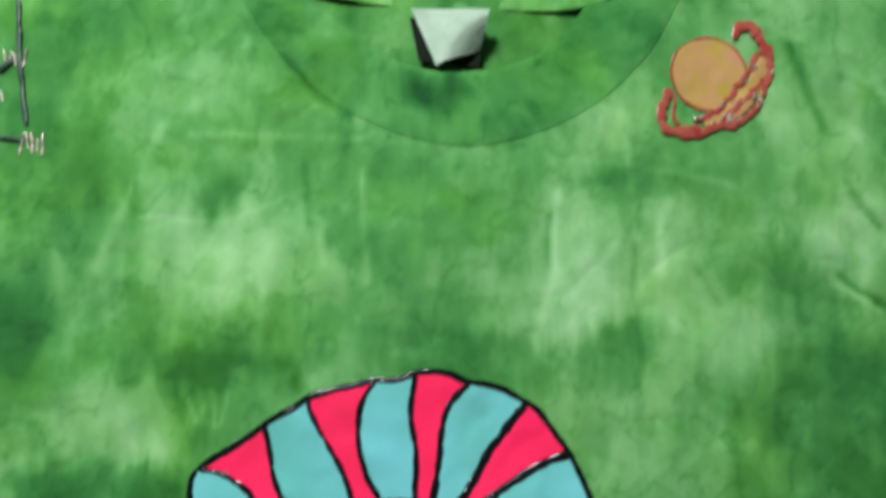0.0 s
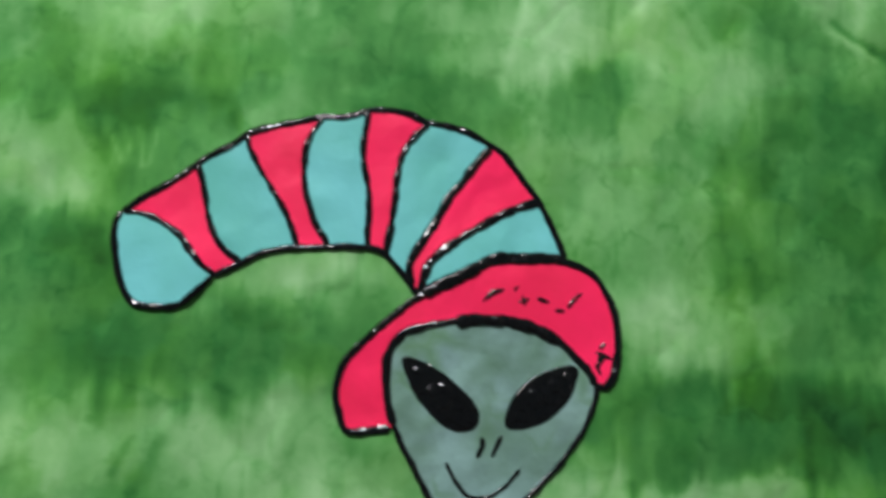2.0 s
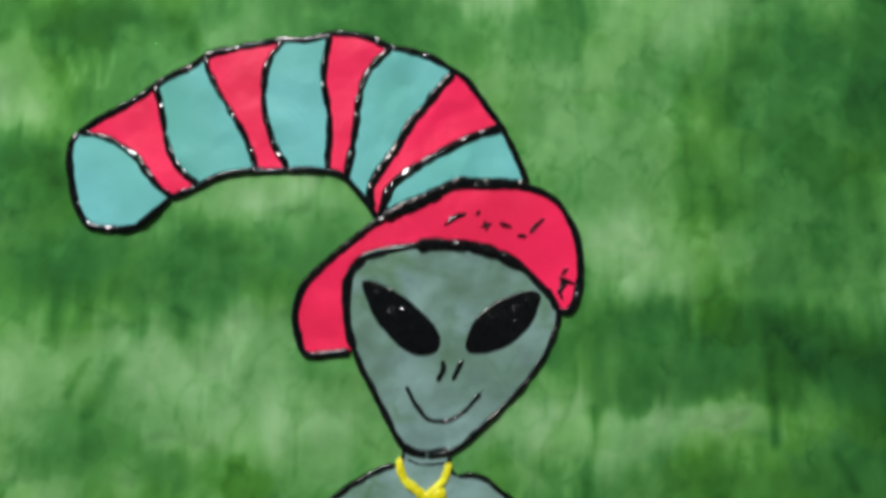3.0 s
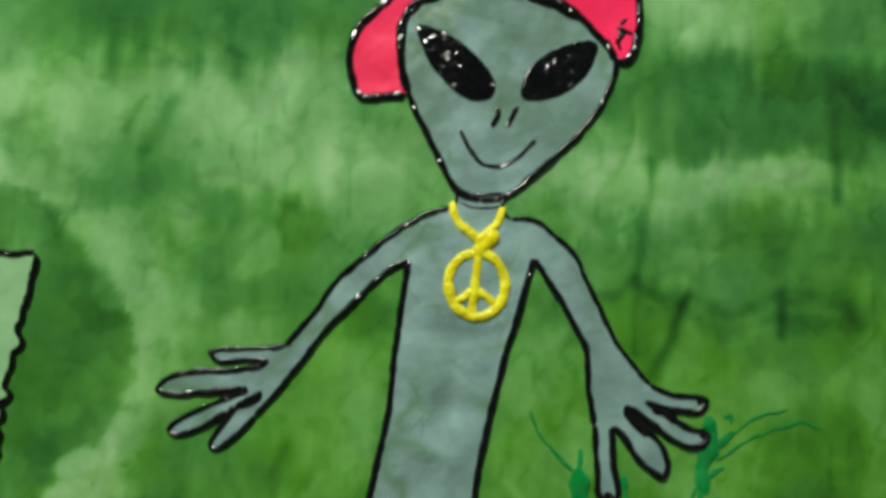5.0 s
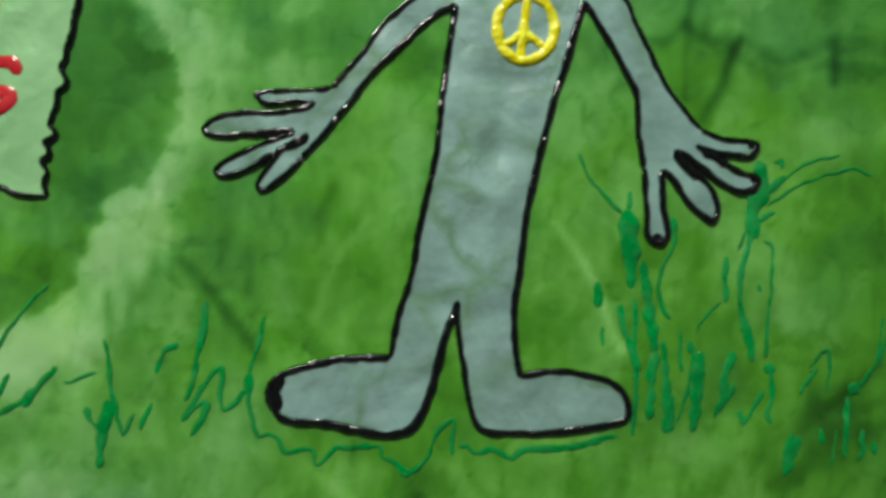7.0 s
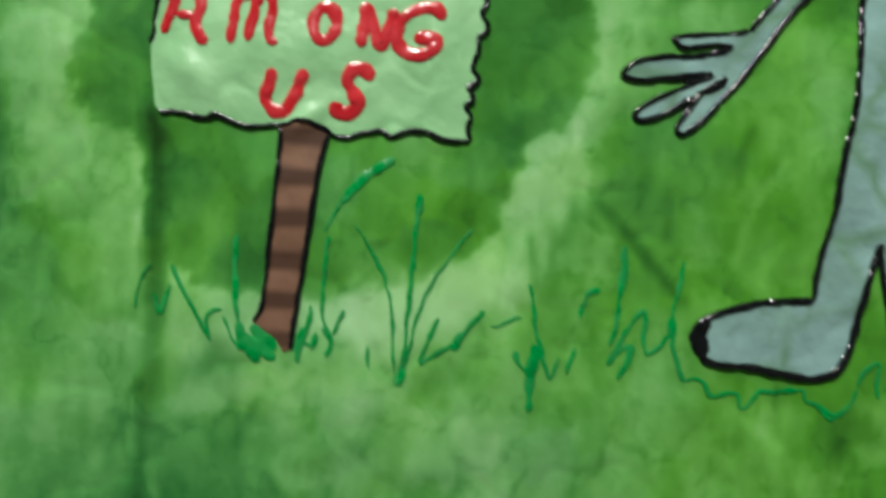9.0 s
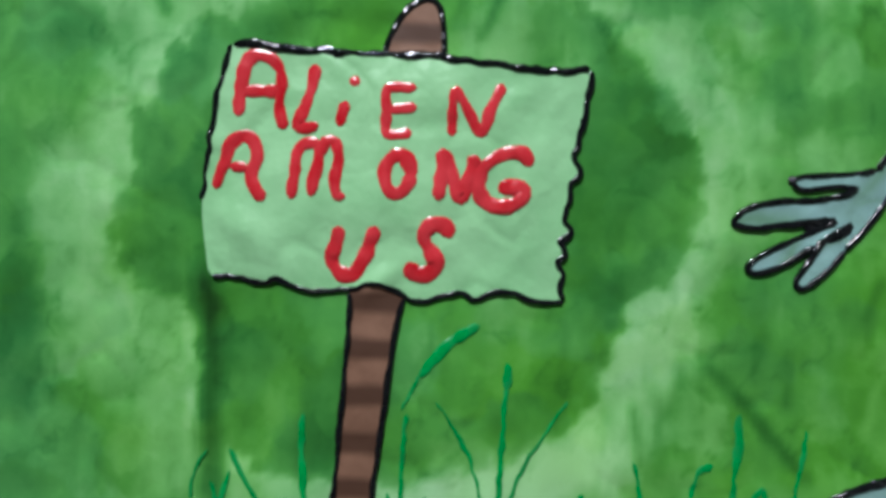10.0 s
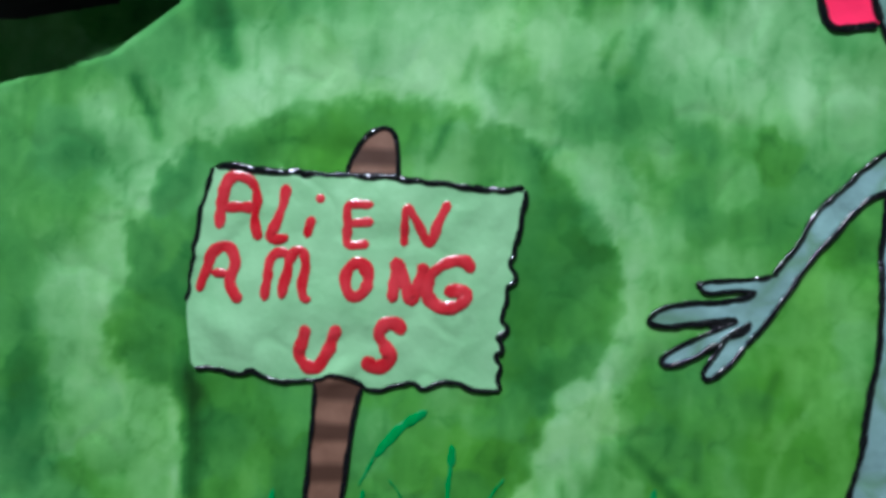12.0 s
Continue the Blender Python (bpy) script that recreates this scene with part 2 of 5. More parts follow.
def value_noise(x, y, seed=0):
    x, y = np.asarray(x, float), np.asarray(y, float)
    i, j = np.floor(x), np.floor(y)
    u, v = x - i, y - j
    u, v = u * u * (3 - 2 * u), v * v * (3 - 2 * v)
    a, b = lattice(i, j, seed), lattice(i + 1, j, seed)
    c, d = lattice(i, j + 1, seed), lattice(i + 1, j + 1, seed)
    return (a + (b - a) * u) * (1 - v) + (c + (d - c) * u) * v


def fbm(x, y, seed=0, octaves=4):
    total, amp, out = 0.0, 1.0, 0.0
    for k in range(octaves):
        out = out + amp * value_noise(np.asarray(x) * 2**k, np.asarray(y) * 2**k, seed + 17 * k)
        total, amp = total + amp, amp * 0.55
    return out / total


# Creases: from (x, z) to (x, z) in centimetres, half-width in centimetres, depth in millimetres (minus: a groove).
FOLDS = [
    (-21.82, -22.15, -21.41, -25.18, 0.3, 2.6), (-21.41, -25.18, -21.6, -29.53, 0.3, 3), (-21.6, -29.53, -21.9, -36, 0.3, 2.2), (-21.13, -23.5, -21.13, -29.53, 0.18, -1), (-6.4, -25.8, -3.6, -29.6, 0.60, -0.4),
    (15.0, -31.8, 17.6, -29.8, 0.35, -1.0), (-4.6, 15.2, -1.0, 11.4, 0.35, -1.0), (18.4, 14.6, 20.6, 11.0, 0.5, -1.2),
    (19.4, 15.4, 22.0, 12.0, 0.5, 1.0), (21.2, 8.0, 23.4, 5.6, 0.4, -1.2), (-23.4, -13.2, -22.4, -15.8, 0.45, -1.6),
    (-20.6, -10.0, -20.2, -13.4, 0.5, -1.4), (2.6, -19.6, 6.4, -20.0, 0.4, -1.1), (2.4, -22.0, 6.0, -22.6, 0.4, -1.2),
]
CREASES = [
    (2.2, -23.6, 5.6, -24.0, 0.4, 1.0), (4.8, -20.0, 3.8, -25.0, 0.35, -1.2), (1.6, -27.6, 5.2, -28.0, 0.4, -0.9), (1.2, -30.6, 2.4, -30.0, 0.3, -0.8), (-21.2, -21.0, -19.4, -22.8, 0.5, 1.5), (-17.0, -23.9, -15.4, -23.0, 0.3, 1.2), (-11.6, -17.8, -13.0, -18.6, 0.5, 0.9),
    (6.6, -33.4, 8.6, -36.6, 0.4, -1.6), (5.2, -33.6, 6.6, -37.0, 0.5, 1.4), (2.8, -33.2, 3.2, -36.0, 0.4, -1.0), (11.0, 8.0, 11.8, 0.0, 0.5, -0.6), (14.4, -12.0, 14.2, -17.0, 0.4, -0.5),
    (20.47, 4.56, 22.12, 3.37, 0.25, -0.6), (22.12, 3.37, 24.34, 2.57, 0.3, -1.0), (-0.99, -33.81, 0.37, -36.46, 0.4, 1.2), (3.68, -33.95, 4.84, -36.42, 0.45, 1.2), (1.93, -33.4, 2.31, -35.68, 0.5, -1.2),
]
CREASES += FOLDS


def drape(x, z):
    """How far the front of the shirt stands out towards the viewer, in metres, at x, z in centimetres."""
    x, z = np.asarray(x, float), np.asarray(z, float)
    h = 0.006 * (fbm(x / 9 + 3, z / 14 + 5, 3, 2) - 0.5) + 0.0030 * (fbm(x / 2.4, z / 3.0, 9, 3) - 0.5)
    h = h - 0.0004 * np.exp(-((fbm(x / 2.8 + 0.3 * z, z / 4.4 - 0.2 * x, 13, 2) - 0.5) / 0.035) ** 2)
    for x0, z0, x1, z1, w, mm in CREASES:
        dx, dz = x1 - x0, z1 - z0
        s = np.clip(((x - x0) * dx + (z - z0) * dz) / (dx * dx + dz * dz), -0.15, 1.15)
        d2 = (x - x0 - s * dx) ** 2 + (z - z0 - s * dz) ** 2
        fade = np.clip(1.15 - np.abs(s - 0.5) * 1.6, 0, 1)
        h = h + 0.001 * mm * np.exp(-d2 / (w * w)) * fade
    return h


def on_cloth(x, z, lift=0.0):
    """Places on the front of the shirt, lifted by so many metres."""
    return np.stack([np.asarray(x) / 100, -drape(x, z) - lift, BASE + np.asarray(z) / 100], -1)


def smooth(points, closed=False, step=0.12):
    """A Catmull-Rom line through a few points, in centimetres."""
    p = np.array(points, float)
    if len(p) == 2:
        p = np.array([p[0], p.mean(0), p[1]])
    ext = np.vstack([p[-1:], p, p[:2]]) if closed else np.vstack([2 * p[0] - p[1], p, 2 * p[-1] - p[-2]])
    out = []
    for k in range(len(p) if closed else len(p) - 1):
        a, b, c, d = ext[k : k + 4]
        n = max(2, int(np.linalg.norm(c - b) / step))
        for t in np.arange(n) / n:
            out.append(0.5 * (2 * b + (c - a) * t + (2 * a - 5 * b + 4 * c - d) * t * t + (3 * b - a - 3 * c + d) * t**3))
    if not closed:
        out.append(p[-1])
    return np.array(out)


def link(name, verts, faces, mat, parent, label="", flat=False):
    me = bpy.data.meshes.new(name)
    me.from_pydata([tuple(v) for v in verts], [], faces)
    for m in mat if isinstance(mat, (list, tuple)) else [mat]:
        me.materials.append(m)
    if not flat:
        me.polygons.foreach_set("use_smooth", [True] * len(me.polygons))
    ob = new(name, me)
    if parent:
        ob.parent = parent
    if label:
        tagged(ob, label)
    return ob


def stroke_mesh(points, width, seed=0, ragged=0.18, wiggle=0.0, closed=False, height=0.26, taper=0.0, spindle=0.0, lift=0.0008, step=0.10):
    """A bead of paint squeezed along a line: width in centimetres, uneven, with round ends."""
    line = smooth(points, closed, step)
    n = len(line)
    tan = np.roll(line, -1, 0) - np.roll(line, 1, 0) if closed else np.gradient(line, axis=0)
    tan /= np.maximum(np.linalg.norm(tan, axis=1, keepdims=True), 1e-9)
    nor = np.stack([-tan[:, 1], tan[:, 0]], 1)
    run = np.r_[0, np.cumsum(np.linalg.norm(np.diff(line, axis=0), axis=1))]
    if wiggle:
        line = line + nor * (wiggle * (fbm(run * 2.6, run * 0 + seed, seed, 2) - 0.5) * 2)[:, None]
    w = width * (1.0 + ragged * 2.4 * (fbm(run * 1.7, run * 0 + seed * 3.3, seed + 5, 3) - 0.5) + 0.30 * (value_noise(run * 4.5, run * 0 + seed, seed + 6) - 0.5))
    line = line + nor * (0.05 * (fbm(run * 2.2, run * 0 + 7 * seed, seed + 3, 2) - 0.5))[:, None]
    if spindle:
        w = w * (1 - spindle + spindle * np.sin(np.pi * np.linspace(0.04, 0.96, n)) ** 0.8)
    if taper:
        w = w * (1 - taper * np.linspace(0, 1, n))
    if not closed:
        end = np.minimum(run, run[-1] - run) / (0.5 * width)
        w = w * np.sqrt(np.clip(1 - (1 - np.clip(end, 0.04, 1)) ** 2, 0.05, 1))
    tall = height * w * (0.8 + 1.1 * (fbm(run * 3.5 + 9, run * 0 + seed, seed + 8, 2) - 0.5))
    verts, faces = [], []
    across = [(-0.5, -0.15), (-0.44, 0.45), (-0.22, 0.88), (0.0, 1.0), (0.22, 0.88), (0.44, 0.45), (0.5, -0.15)]
    for a, hgt in across:
        q = line + nor * (a * w)[:, None]
        p = on_cloth(q[:, 0], q[:, 1])
        p[:, 1] -= lift + hgt * tall / 100
        verts.append(p)
    m = len(across)
    verts = np.stack(verts, 1).reshape(-1, 3)
    for k in range(n if closed else n - 1):
        k2 = (k + 1) % n
        for j in range(m - 1):
            faces.append((k * m + j, k * m + j + 1, k2 * m + j + 1, k2 * m + j))
    return verts, faces


def join(meshes):
    verts, faces = [], []
    for v, f in meshes:
        faces += [tuple(i + sum(len(q) for q in verts) for i in face) for face in f]
        verts.append(v)
    return np.vstack(verts), faces


def patch_mesh(outline, lift=0.0007, cell=0.3, shaped=True):
    """A flat coat of paint inside a closed outline, cut into small cells so that it follows the drape."""
    line = smooth(outline, True, 0.25) if shaped else np.array(outline, float)
    bm = bmesh.new()
    bm.faces.new([bm.verts.new((x, z, 0)) for x, z in line])
    for axis in (0, 1):
        for c in np.arange(np.floor(line[:, axis].min()), line[:, axis].max(), cell):
            co, no = [0, 0, 0], [0, 0, 0]
            co[axis], no[axis] = c + 0.013, 1
            bmesh.ops.bisect_plane(bm, geom=bm.verts[:] + bm.edges[:] + bm.faces[:], plane_co=co, plane_no=no)
    bmesh.ops.triangulate(bm, faces=bm.faces[:])
    bm.verts.index_update()
    xy = np.array([v.co[:2] for v in bm.verts])
    faces = []
    for f in bm.faces:
        ids = [v.index for v in f.verts]
        faces.append(tuple(ids if f.normal.z > 0 else ids[::-1]))
    bm.free()
    return on_cloth(xy[:, 0], xy[:, 1], lift), faces


def stroke(name, points, width, mat, parent, label="", **more):
    return link(name, *stroke_mesh(points, width, **more), mat, parent, label)


def patch(name, outline, mat, parent, label="", **more):
    return link(name, *patch_mesh(outline, **more), mat, parent, label)


def blob_mesh(x, z, r, tall=0.35):
    """A round drop of paint."""
    rings, verts, faces = 5, [], []
    for k in range(rings):
        a = k / (rings - 1) * math.pi / 2
        for j in range(14):
            b = j * math.tau / 14
            px, pz = x + r * math.cos(a) * math.cos(b), z + r * math.cos(a) * math.sin(b)
            p = on_cloth(px, pz, tall * r * math.sin(a) / 100)
            verts.append(p)
    for k in range(rings - 1):
        for j in range(14):
            faces.append((k * 14 + j, k * 14 + (j + 1) % 14, (k + 1) * 14 + (j + 1) % 14, (k + 1) * 14 + j))
    return np.array(verts), faces


def ellipse(cx, cz, rx, rz, turn=0.0, n=18):
    a = np.arange(n) * math.tau / n
    c, s = math.cos(radians(turn)), math.sin(radians(turn))
    return [(cx + rx * math.cos(t) * c - rz * math.sin(t) * s, cz + rx * math.cos(t) * s + rz * math.sin(t) * c) for t in a]


def box(name, x0, x1, y0, y1, z0, z1, mat):
    verts = [(x, y, z) for x in (x0, x1) for y in (y0, y1) for z in (z0, z1)]
    return link(name, verts, [(0, 1, 3, 2), (4, 6, 7, 5), (0, 4, 5, 1), (2, 3, 7, 6), (0, 2, 6, 4), (1, 5, 7, 3)], mat, None, flat=True)


# ---- the room: plain walls that close the place ----
tagged(box("floor", -1.6, 1.6, -2.4, 0.6, -0.1, 0.0, FLOOR), "plain grey painted floor", "floor", kind="structure")
tagged(box("ceiling", -1.6, 1.6, -2.4, 0.6, 2.5, 2.6, WALL), "plain pale ceiling", "ceiling", kind="structure")
# this wall's colour holds the black shade seen past the armhole
tagged(box("wall_north", -1.5, 1.5, 0.040, 0.15, 0.0, 2.5, GAP_SHADE_WALL), "wall behind the hanging shirt, near black for the shaded gap", "wall", kind="structure")
tagged(box("wall_south", -1.5, 1.5, -2.3, -2.2, 0.0, 2.5, WALL), "plain pale wall", "wall", kind="structure")
tagged(box("wall_west", -1.6, -1.5, -2.3, 0.15, 0.0, 2.5, WALL), "plain pale wall", "wall", kind="structure")
tagged(box("wall_east", 1.5, 1.6, -2.3, 0.15, 0.0, 2.5, WALL), "plain pale wall", "wall", kind="structure")

# ---- the dye: soft pools of light and dark green, x, z, half-width, half-height in centimetres and depth ----
POOLS_TOP = [
    (-6.5, 5.86, 4.1, 2.9, .12), (10.11, 3.7, 3.7, 3.1, .15), (-10.1, -1.48, 3.0, 1.2, .1), (-9.32, 12.71, 3.2, 2.9, .25),
    (20.25, 6.21, 2.3, 2.0, .15), (13.27, 2.73, 2.5, 2.2, .22), (10.66, 11.84, 1.5, 2.1, .25), (-14.73, 6.57, 2.2, 2.0, .4),
    (-6.62, 8.35, 1.2, 1.1, .65), (2.52, 7.14, 4.0, 3.4, .55), (15.6, 8.48, 3.6, 1.5, .65), (16.84, 4.45, 3.0, 2.0, .68),
    (-15.73, 2, 1.6, 1.4, .9), (-6.73, 0.82, 3.3, 0.9, .72), (5.18, 1.05, 3.4, 1.1, .7), (20.26, 0.57, 3.2, 1.7, .8),
    (21.09, -3.64, 1.7, 2.0, 1), (-12.87, -4.27, 2.0, 0.8, .95),
]
POOLS_HAT = [
    (-8.88, -2.91, 1.6, 1.2, .1), (-3.6, -11.42, 4.3, 1.3, .12), (-0.39, -5.81, 2.2, 0.7, .3), (15.57, -7.47, 4.2, 1.3, .15),
    (20.37, -8.52, 2.9, 0.8, .25), (14.25, -14.15, 4.9, 0.9, .18), (0.38, -13.42, 3.0, 1.0, .3), (11.78, -3.61, 2.4, 1.7, .35),
    (17.87, -5.27, 2.7, 1.3, .4), (-3.72, -8.21, 5.0, 1.3, .85), (-9.35, -4.99, 1.4, 0.8, .85), (12.66, -11.06, 3.6, 1.2, .88),
    (18.44, -11.7, 4.4, 1.2, .85), (20.3, -1.89, 4.6, 2.0, .7), (8.58, 0.09, 3.5, 0.9, .65), (11.46, -16.91, 4.2, 0.8, .6),
    (-7.58, -16.02, 3.8, 0.9, .72), (4.3, -1.34, 2.1, 1.3, .6),
]
POOLS_FEET = [
    (-5.62, -16.52, 1.1, 1.5, .2), (-6.77, -18.64, 0.9, 1.7, .2), (-7.19, -23.16, 0.8, 1.9, .2), (-8.66, -25.98, 1.3, 1.3, .15),
    (-10.4, -28.6, 1.5, 1.1, .2), (-10.16, -30.62, 1.1, 0.7, .45), (-8.54, -18.12, 1.3, 2.1, .72), (-9.56, -20.78, 1.3, 1.9, .75),
    (-10.65, -26.76, 1.5, 1.3, .85), (12.11, -18.88, 4.3, 0.5, .68), (13.46, -17.1, 3.5, 0.8, .45), (16.47, -31.04, 1.4, 0.9, .9),
    (14.74, -32.76, 1.2, 0.6, .75), (-1.12, -24.72, 1.3, 0.8, .62), (-0.47, -28.82, 2.2, 1.3, .4), (14.52, -28.22, 2.9, 1.3, .38),
]
POOLS_POST = [
    (-9.85, -26.08, 1.2, 1.4, .12), (-11.73, -28.82, 2.1, 1.0, .12), (-15.72, -30.03, 3.4, 0.8, .15), (-20.46, -29.51, 1.1, 1.3, .2),
    (-17.17, -32.72, 4.4, 0.8, .25), (6.06, -34.43, 4.0, 1.8, .35), (-20.66, -36.15, 1.3, 1.1, .58), (-11.29, -32.08, 1.1, 0.8, .55),
    (1.53, -34.28, 1.8, 0.7, .65), (-2.86, -24.6, 1.2, 0.6, .55), (-8.55, -35.5, 3.9, 1.0, .5), (-13.49, -26.92, 2.3, 1.1, .62),
    (-9.88, -23.94, 1.0, 1.8, .7),
]
POOLS_SIGN = [
    (-8.47, -12.07, 5.2, 1.8, .12), (-18.4, -12.89, 2.4, 1.2, .18), (-23.7, -14.49, 2.2, 1.4, .25), (-24.76, -20, 1.2, 1.2, .25),
    (-25.42, -25.02, 1.7, 1.3, .22), (-5.58, -18.86, 0.8, 3.1, .22), (-7.42, -23.93, 1.4, 1.2, .18), (-8.8, -26.04, 1.2, 1.3, .15),
    (-22.28, -17.07, 1.0, 1.2, .62), (-27.17, -24.25, 1.4, 1.3, .85), (-27.43, -21.55, 1.0, 0.8, .65),
    (-20.6, -11.28, 0.7, 1.4, .7), (-25.33, -11.69, 1.2, 1.2, .5), (-2.77, -17.28, 2.4, 1.4, .6), (0.97, -18.47, 1.6, 1.2, .65),
    (-7.46, -27.39, 1.2, 1.1, .6),
]
POOLS_SIDE = [
    (20.97, -2.96, 3.6, 1.5, .8), (23.1, -1.83, 1.4, 1.3, .9), (15.2, -2.99, 2.7, 1.5, .35), (20.57, -8.55, 3.1, 0.7, .3),
    (16.31, -11.18, 4.9, 1.0, .85), (22.66, -12.49, 1.5, 2.4, 1), (23.63, 1.82, 1.4, 1.4, .7), (14.74, 1.68, 2.7, 1.4, .35),
    (10.32, 1.38, 1.8, 1.1, .72), (13.7, -7.87, 2.4, 1.0, .2),
]
POOLS_FLANK = [
    (15.61, -18.93, 4.4, 0.5, .62), (12.62, -14.47, 5.0, 0.8, .2), (8.66, -14.2, 1.8, 0.8, .2), (17.65, -12.3, 2.4, 1.0, .8),
    (13.62, -12.43, 2.4, 0.8, .75), (17.56, -23.94, 1.8, 1.7, .75), (10.68, -19.64, 1.2, 2.3, .6), (-3.21, -23.77, 2.2, 0.9, .6),
    (-2.37, -15.72, 2.3, 1.2, .55), (-2.44, -13.96, 2.9, 1.0, .25), (-10.41, -14.03, 1.1, 1.2, .7), (-10.42, -24.28, 1.3, 1.1, .8),
]
POOLS_OVER = [
    (-25.75, -16.23, 1.9, 1.2, .62), (-23.76, -14.35, 1.5, 0.8, .2), (-20.21, -15.02, 1.2, 0.7, .25), (-3.8, -18.38, 2.4, 1.0, .62),
    (-7, -16.35, 1.9, 1.0, .2), (-26.89, -26.74, 1.0, 1.0, .85), (-24.28, -24.11, 1.5, 1.0, .2), (-8.28, -25.77, 1.0, 1.2, .15),
]
POOLS_EDGE = [
    (-8.29, -20.58, 0.9, 0.45, .74), (-8.97, -22.17, 0.7, 0.4, .66),
    # next three pools paint the shade of the vertical fold left of the sign
    (-21.15, -28.8, 0.3, 2.2, .70), (-21.35, -31.8, 0.28, 2.4, .62),
    (-21.72, -21.57, 0.7, 1.2, .72), (-16.02, -15.48, 2.4, 0.8, .62), (-8.95, -20.42, 1.2, 1.6, .72),
    (-8.54, -18.85, 1.2, 1.0, .66), (-19.36, -15.88, 1.2, 0.5, .7),
]
POOLS_NECK = [
    (2.63, 13.04, 1.0, 0.7, .8), (-6.48, 16.22, 1.5, 1.6, .5), (-2.91, 16.26, 1.5, 1.1, .35), (11.54, 8.46, 1.3, 1.5, .6),
    (6.45, 4.92, 1.5, 2.2, .35), (8.47, 6.67, 1.2, 2.0, .2),
]
# Thin dye lines, some painting crease shade or highlight: points, half-width, depth.
VEINS_A = [
    ([(10.86, -17.68), (11.26, -18.26), (12.64, -18.26), (14.22, -19.16), (16.01, -18.09), (17.01, -18.15), (18.8, -18.89)], 0.22, 0.1),
    ([(11.42, -13.51), (11.34, -15.3), (10.96, -17.88), (10.88, -20.41)], 0.16, 0.2),
    ([(12.54, -18.42), (12.35, -19.6), (11.67, -21.17)], 0.2, 0.14),
    ([(16.21, -18.03), (16.1, -19.6)], 0.22, 0.22),
    ([(18.6, -18.46), (18.84, -19.24)], 0.3, 0.25),
    ([(-6.47, -25.75), (-5.32, -27.41), (-3.98, -29.06)], 0.22, 0.15),
    ([(6.46, -24.75), (7.39, -26.06), (8.08, -27.75), (8.67, -29.06)], 0.16, -0.22),
    ([(1.52, -25.6), (2.11, -26.91), (1.38, -28.04)], 0.16, -0.16),
]
VEINS_F = [
    ([(0, -24.69), (-1.08, -26.21), (-1.78, -28.09)], 0.2, -0.12),
    ([(12.69, -18.29), (12.12, -19.85), (11.46, -21.21)], 0.2, 0.22),
    ([(15.92, -9.59), (15.63, -11.48)], 0.16, 0.2),
    ([(18.23, -11.49), (18.28, -14.8)], 0.18, 0.24),
    ([(20.63, -15.24), (21.21, -16.47)], 0.2, 0.3),
    ([(17.88, -9.8), (19.54, -11.5), (20.56, -12.76)], 0.35, 0.14),
    ([(-23.52, -13.3), (-23.21, -13.99), (-22.99, -14.59), (-22.74, -15.29)], 0.22, 0.34),
    ([(-20.61, -10.27), (-20.39, -11.68), (-20.14, -12.69)], 0.35, 0.28),
    ([(-12.66, -15.08), (-13.1, -16.28)], 0.18, 0.18),
]
VEINS_B = [
    # dark and pale pair: painted shade and lit edge of the fold beside the sign
    ([(-21.65, -22.15), (-21.43, -23.5), (-21.24, -25.18), (-21.27, -27.2), (-21.43, -29.53)], 0.26, 0.30),
    ([(-22.32, -22.15), (-22.1, -23.5), (-21.91, -25.18), (-21.94, -27.2), (-22.1, -29.53)], 0.20, -0.14),
    ([(-13.65, -15.18), (-13.75, -15.92)], 0.16, 0.16),
    ([(-5.46, -11.66), (-6.49, -13.48)], 0.3, 0.16),
    ([(-6.36, -26.22), (-5.37, -27.37), (-3.59, -29.49)], 0.2, 0.2),
    ([(-8.67, -27.42), (-8.55, -28.97)], 0.15, 0.16),
    ([(1.92, -34.27), (2.71, -35.43), (2.33, -36.78)], 0.3, 0.14),
    ([(11.31, 5.93), (11.04, 3.7), (11.46, 1.9), (11.3, -0.6)], 0.16, 0.13),
    ([(-3.21, 9.39), (-2.93, 6.62)], 0.14, 0.14),
]
VEINS_G = [
    ([(7.61, 7.17), (7.44, 4.92)], 0.14, 0.18),
    ([(18.9, 15.15), (19.76, 12.72), (20.29, 11.26)], 0.25, 0.22),
    ([(-4.38, 14.35), (-2.8, 12.51), (-1.27, 11.6)], 0.16, 0.2),
    ([(21.19, 8.26), (22.33, 6.73)], 0.2, 0.24),
    ([(-0.72, 9.15), (-0.39, 4.17)], 0.18, -0.14),
    ([(7.88, 8.18), (7.68, 4.68), (7.14, 2.73)], 0.25, -0.2),
    ([(12.77, 7.7), (12.37, 4.69)], 0.3, -0.16),
    ([(-9.46, 10.88), (-10.52, 8.33), (-11.95, 4.62)], 0.25, -0.12),
    ([(2.05, 12.87), (2.71, 12.88), (3.27, 13.15)], 0.75, 0.34),
]
VEINS_C = [
    ([(12.56, -18.32), (13.23, -18.87), (14.1, -19.29), (15.05, -19.01), (15.92, -18.7), (16.97, -18.77), (18.29, -18.87)], 0.16, -0.14),
    ([(8.56, -18.25), (9.32, -18.41), (10.08, -18.39), (10.84, -17.8)], 0.2, 0.16),
    ([(10.84, -17.8), (11.51, -18.35), (12.37, -18.52)], 0.18, 0.16),
    ([(12.66, -18.41), (12.19, -19.76), (11.54, -20.91)], 0.16, 0.18),
    ([(16.01, -18.22), (16.02, -19.65)], 0.18, 0.24),
    ([(10.87, -17.7), (11.18, -15.21)], 0.12, 0.12),
    ([(20.47, 4.56), (21.23, 3.87), (22.12, 3.42)], 0.14, 0.26),
]
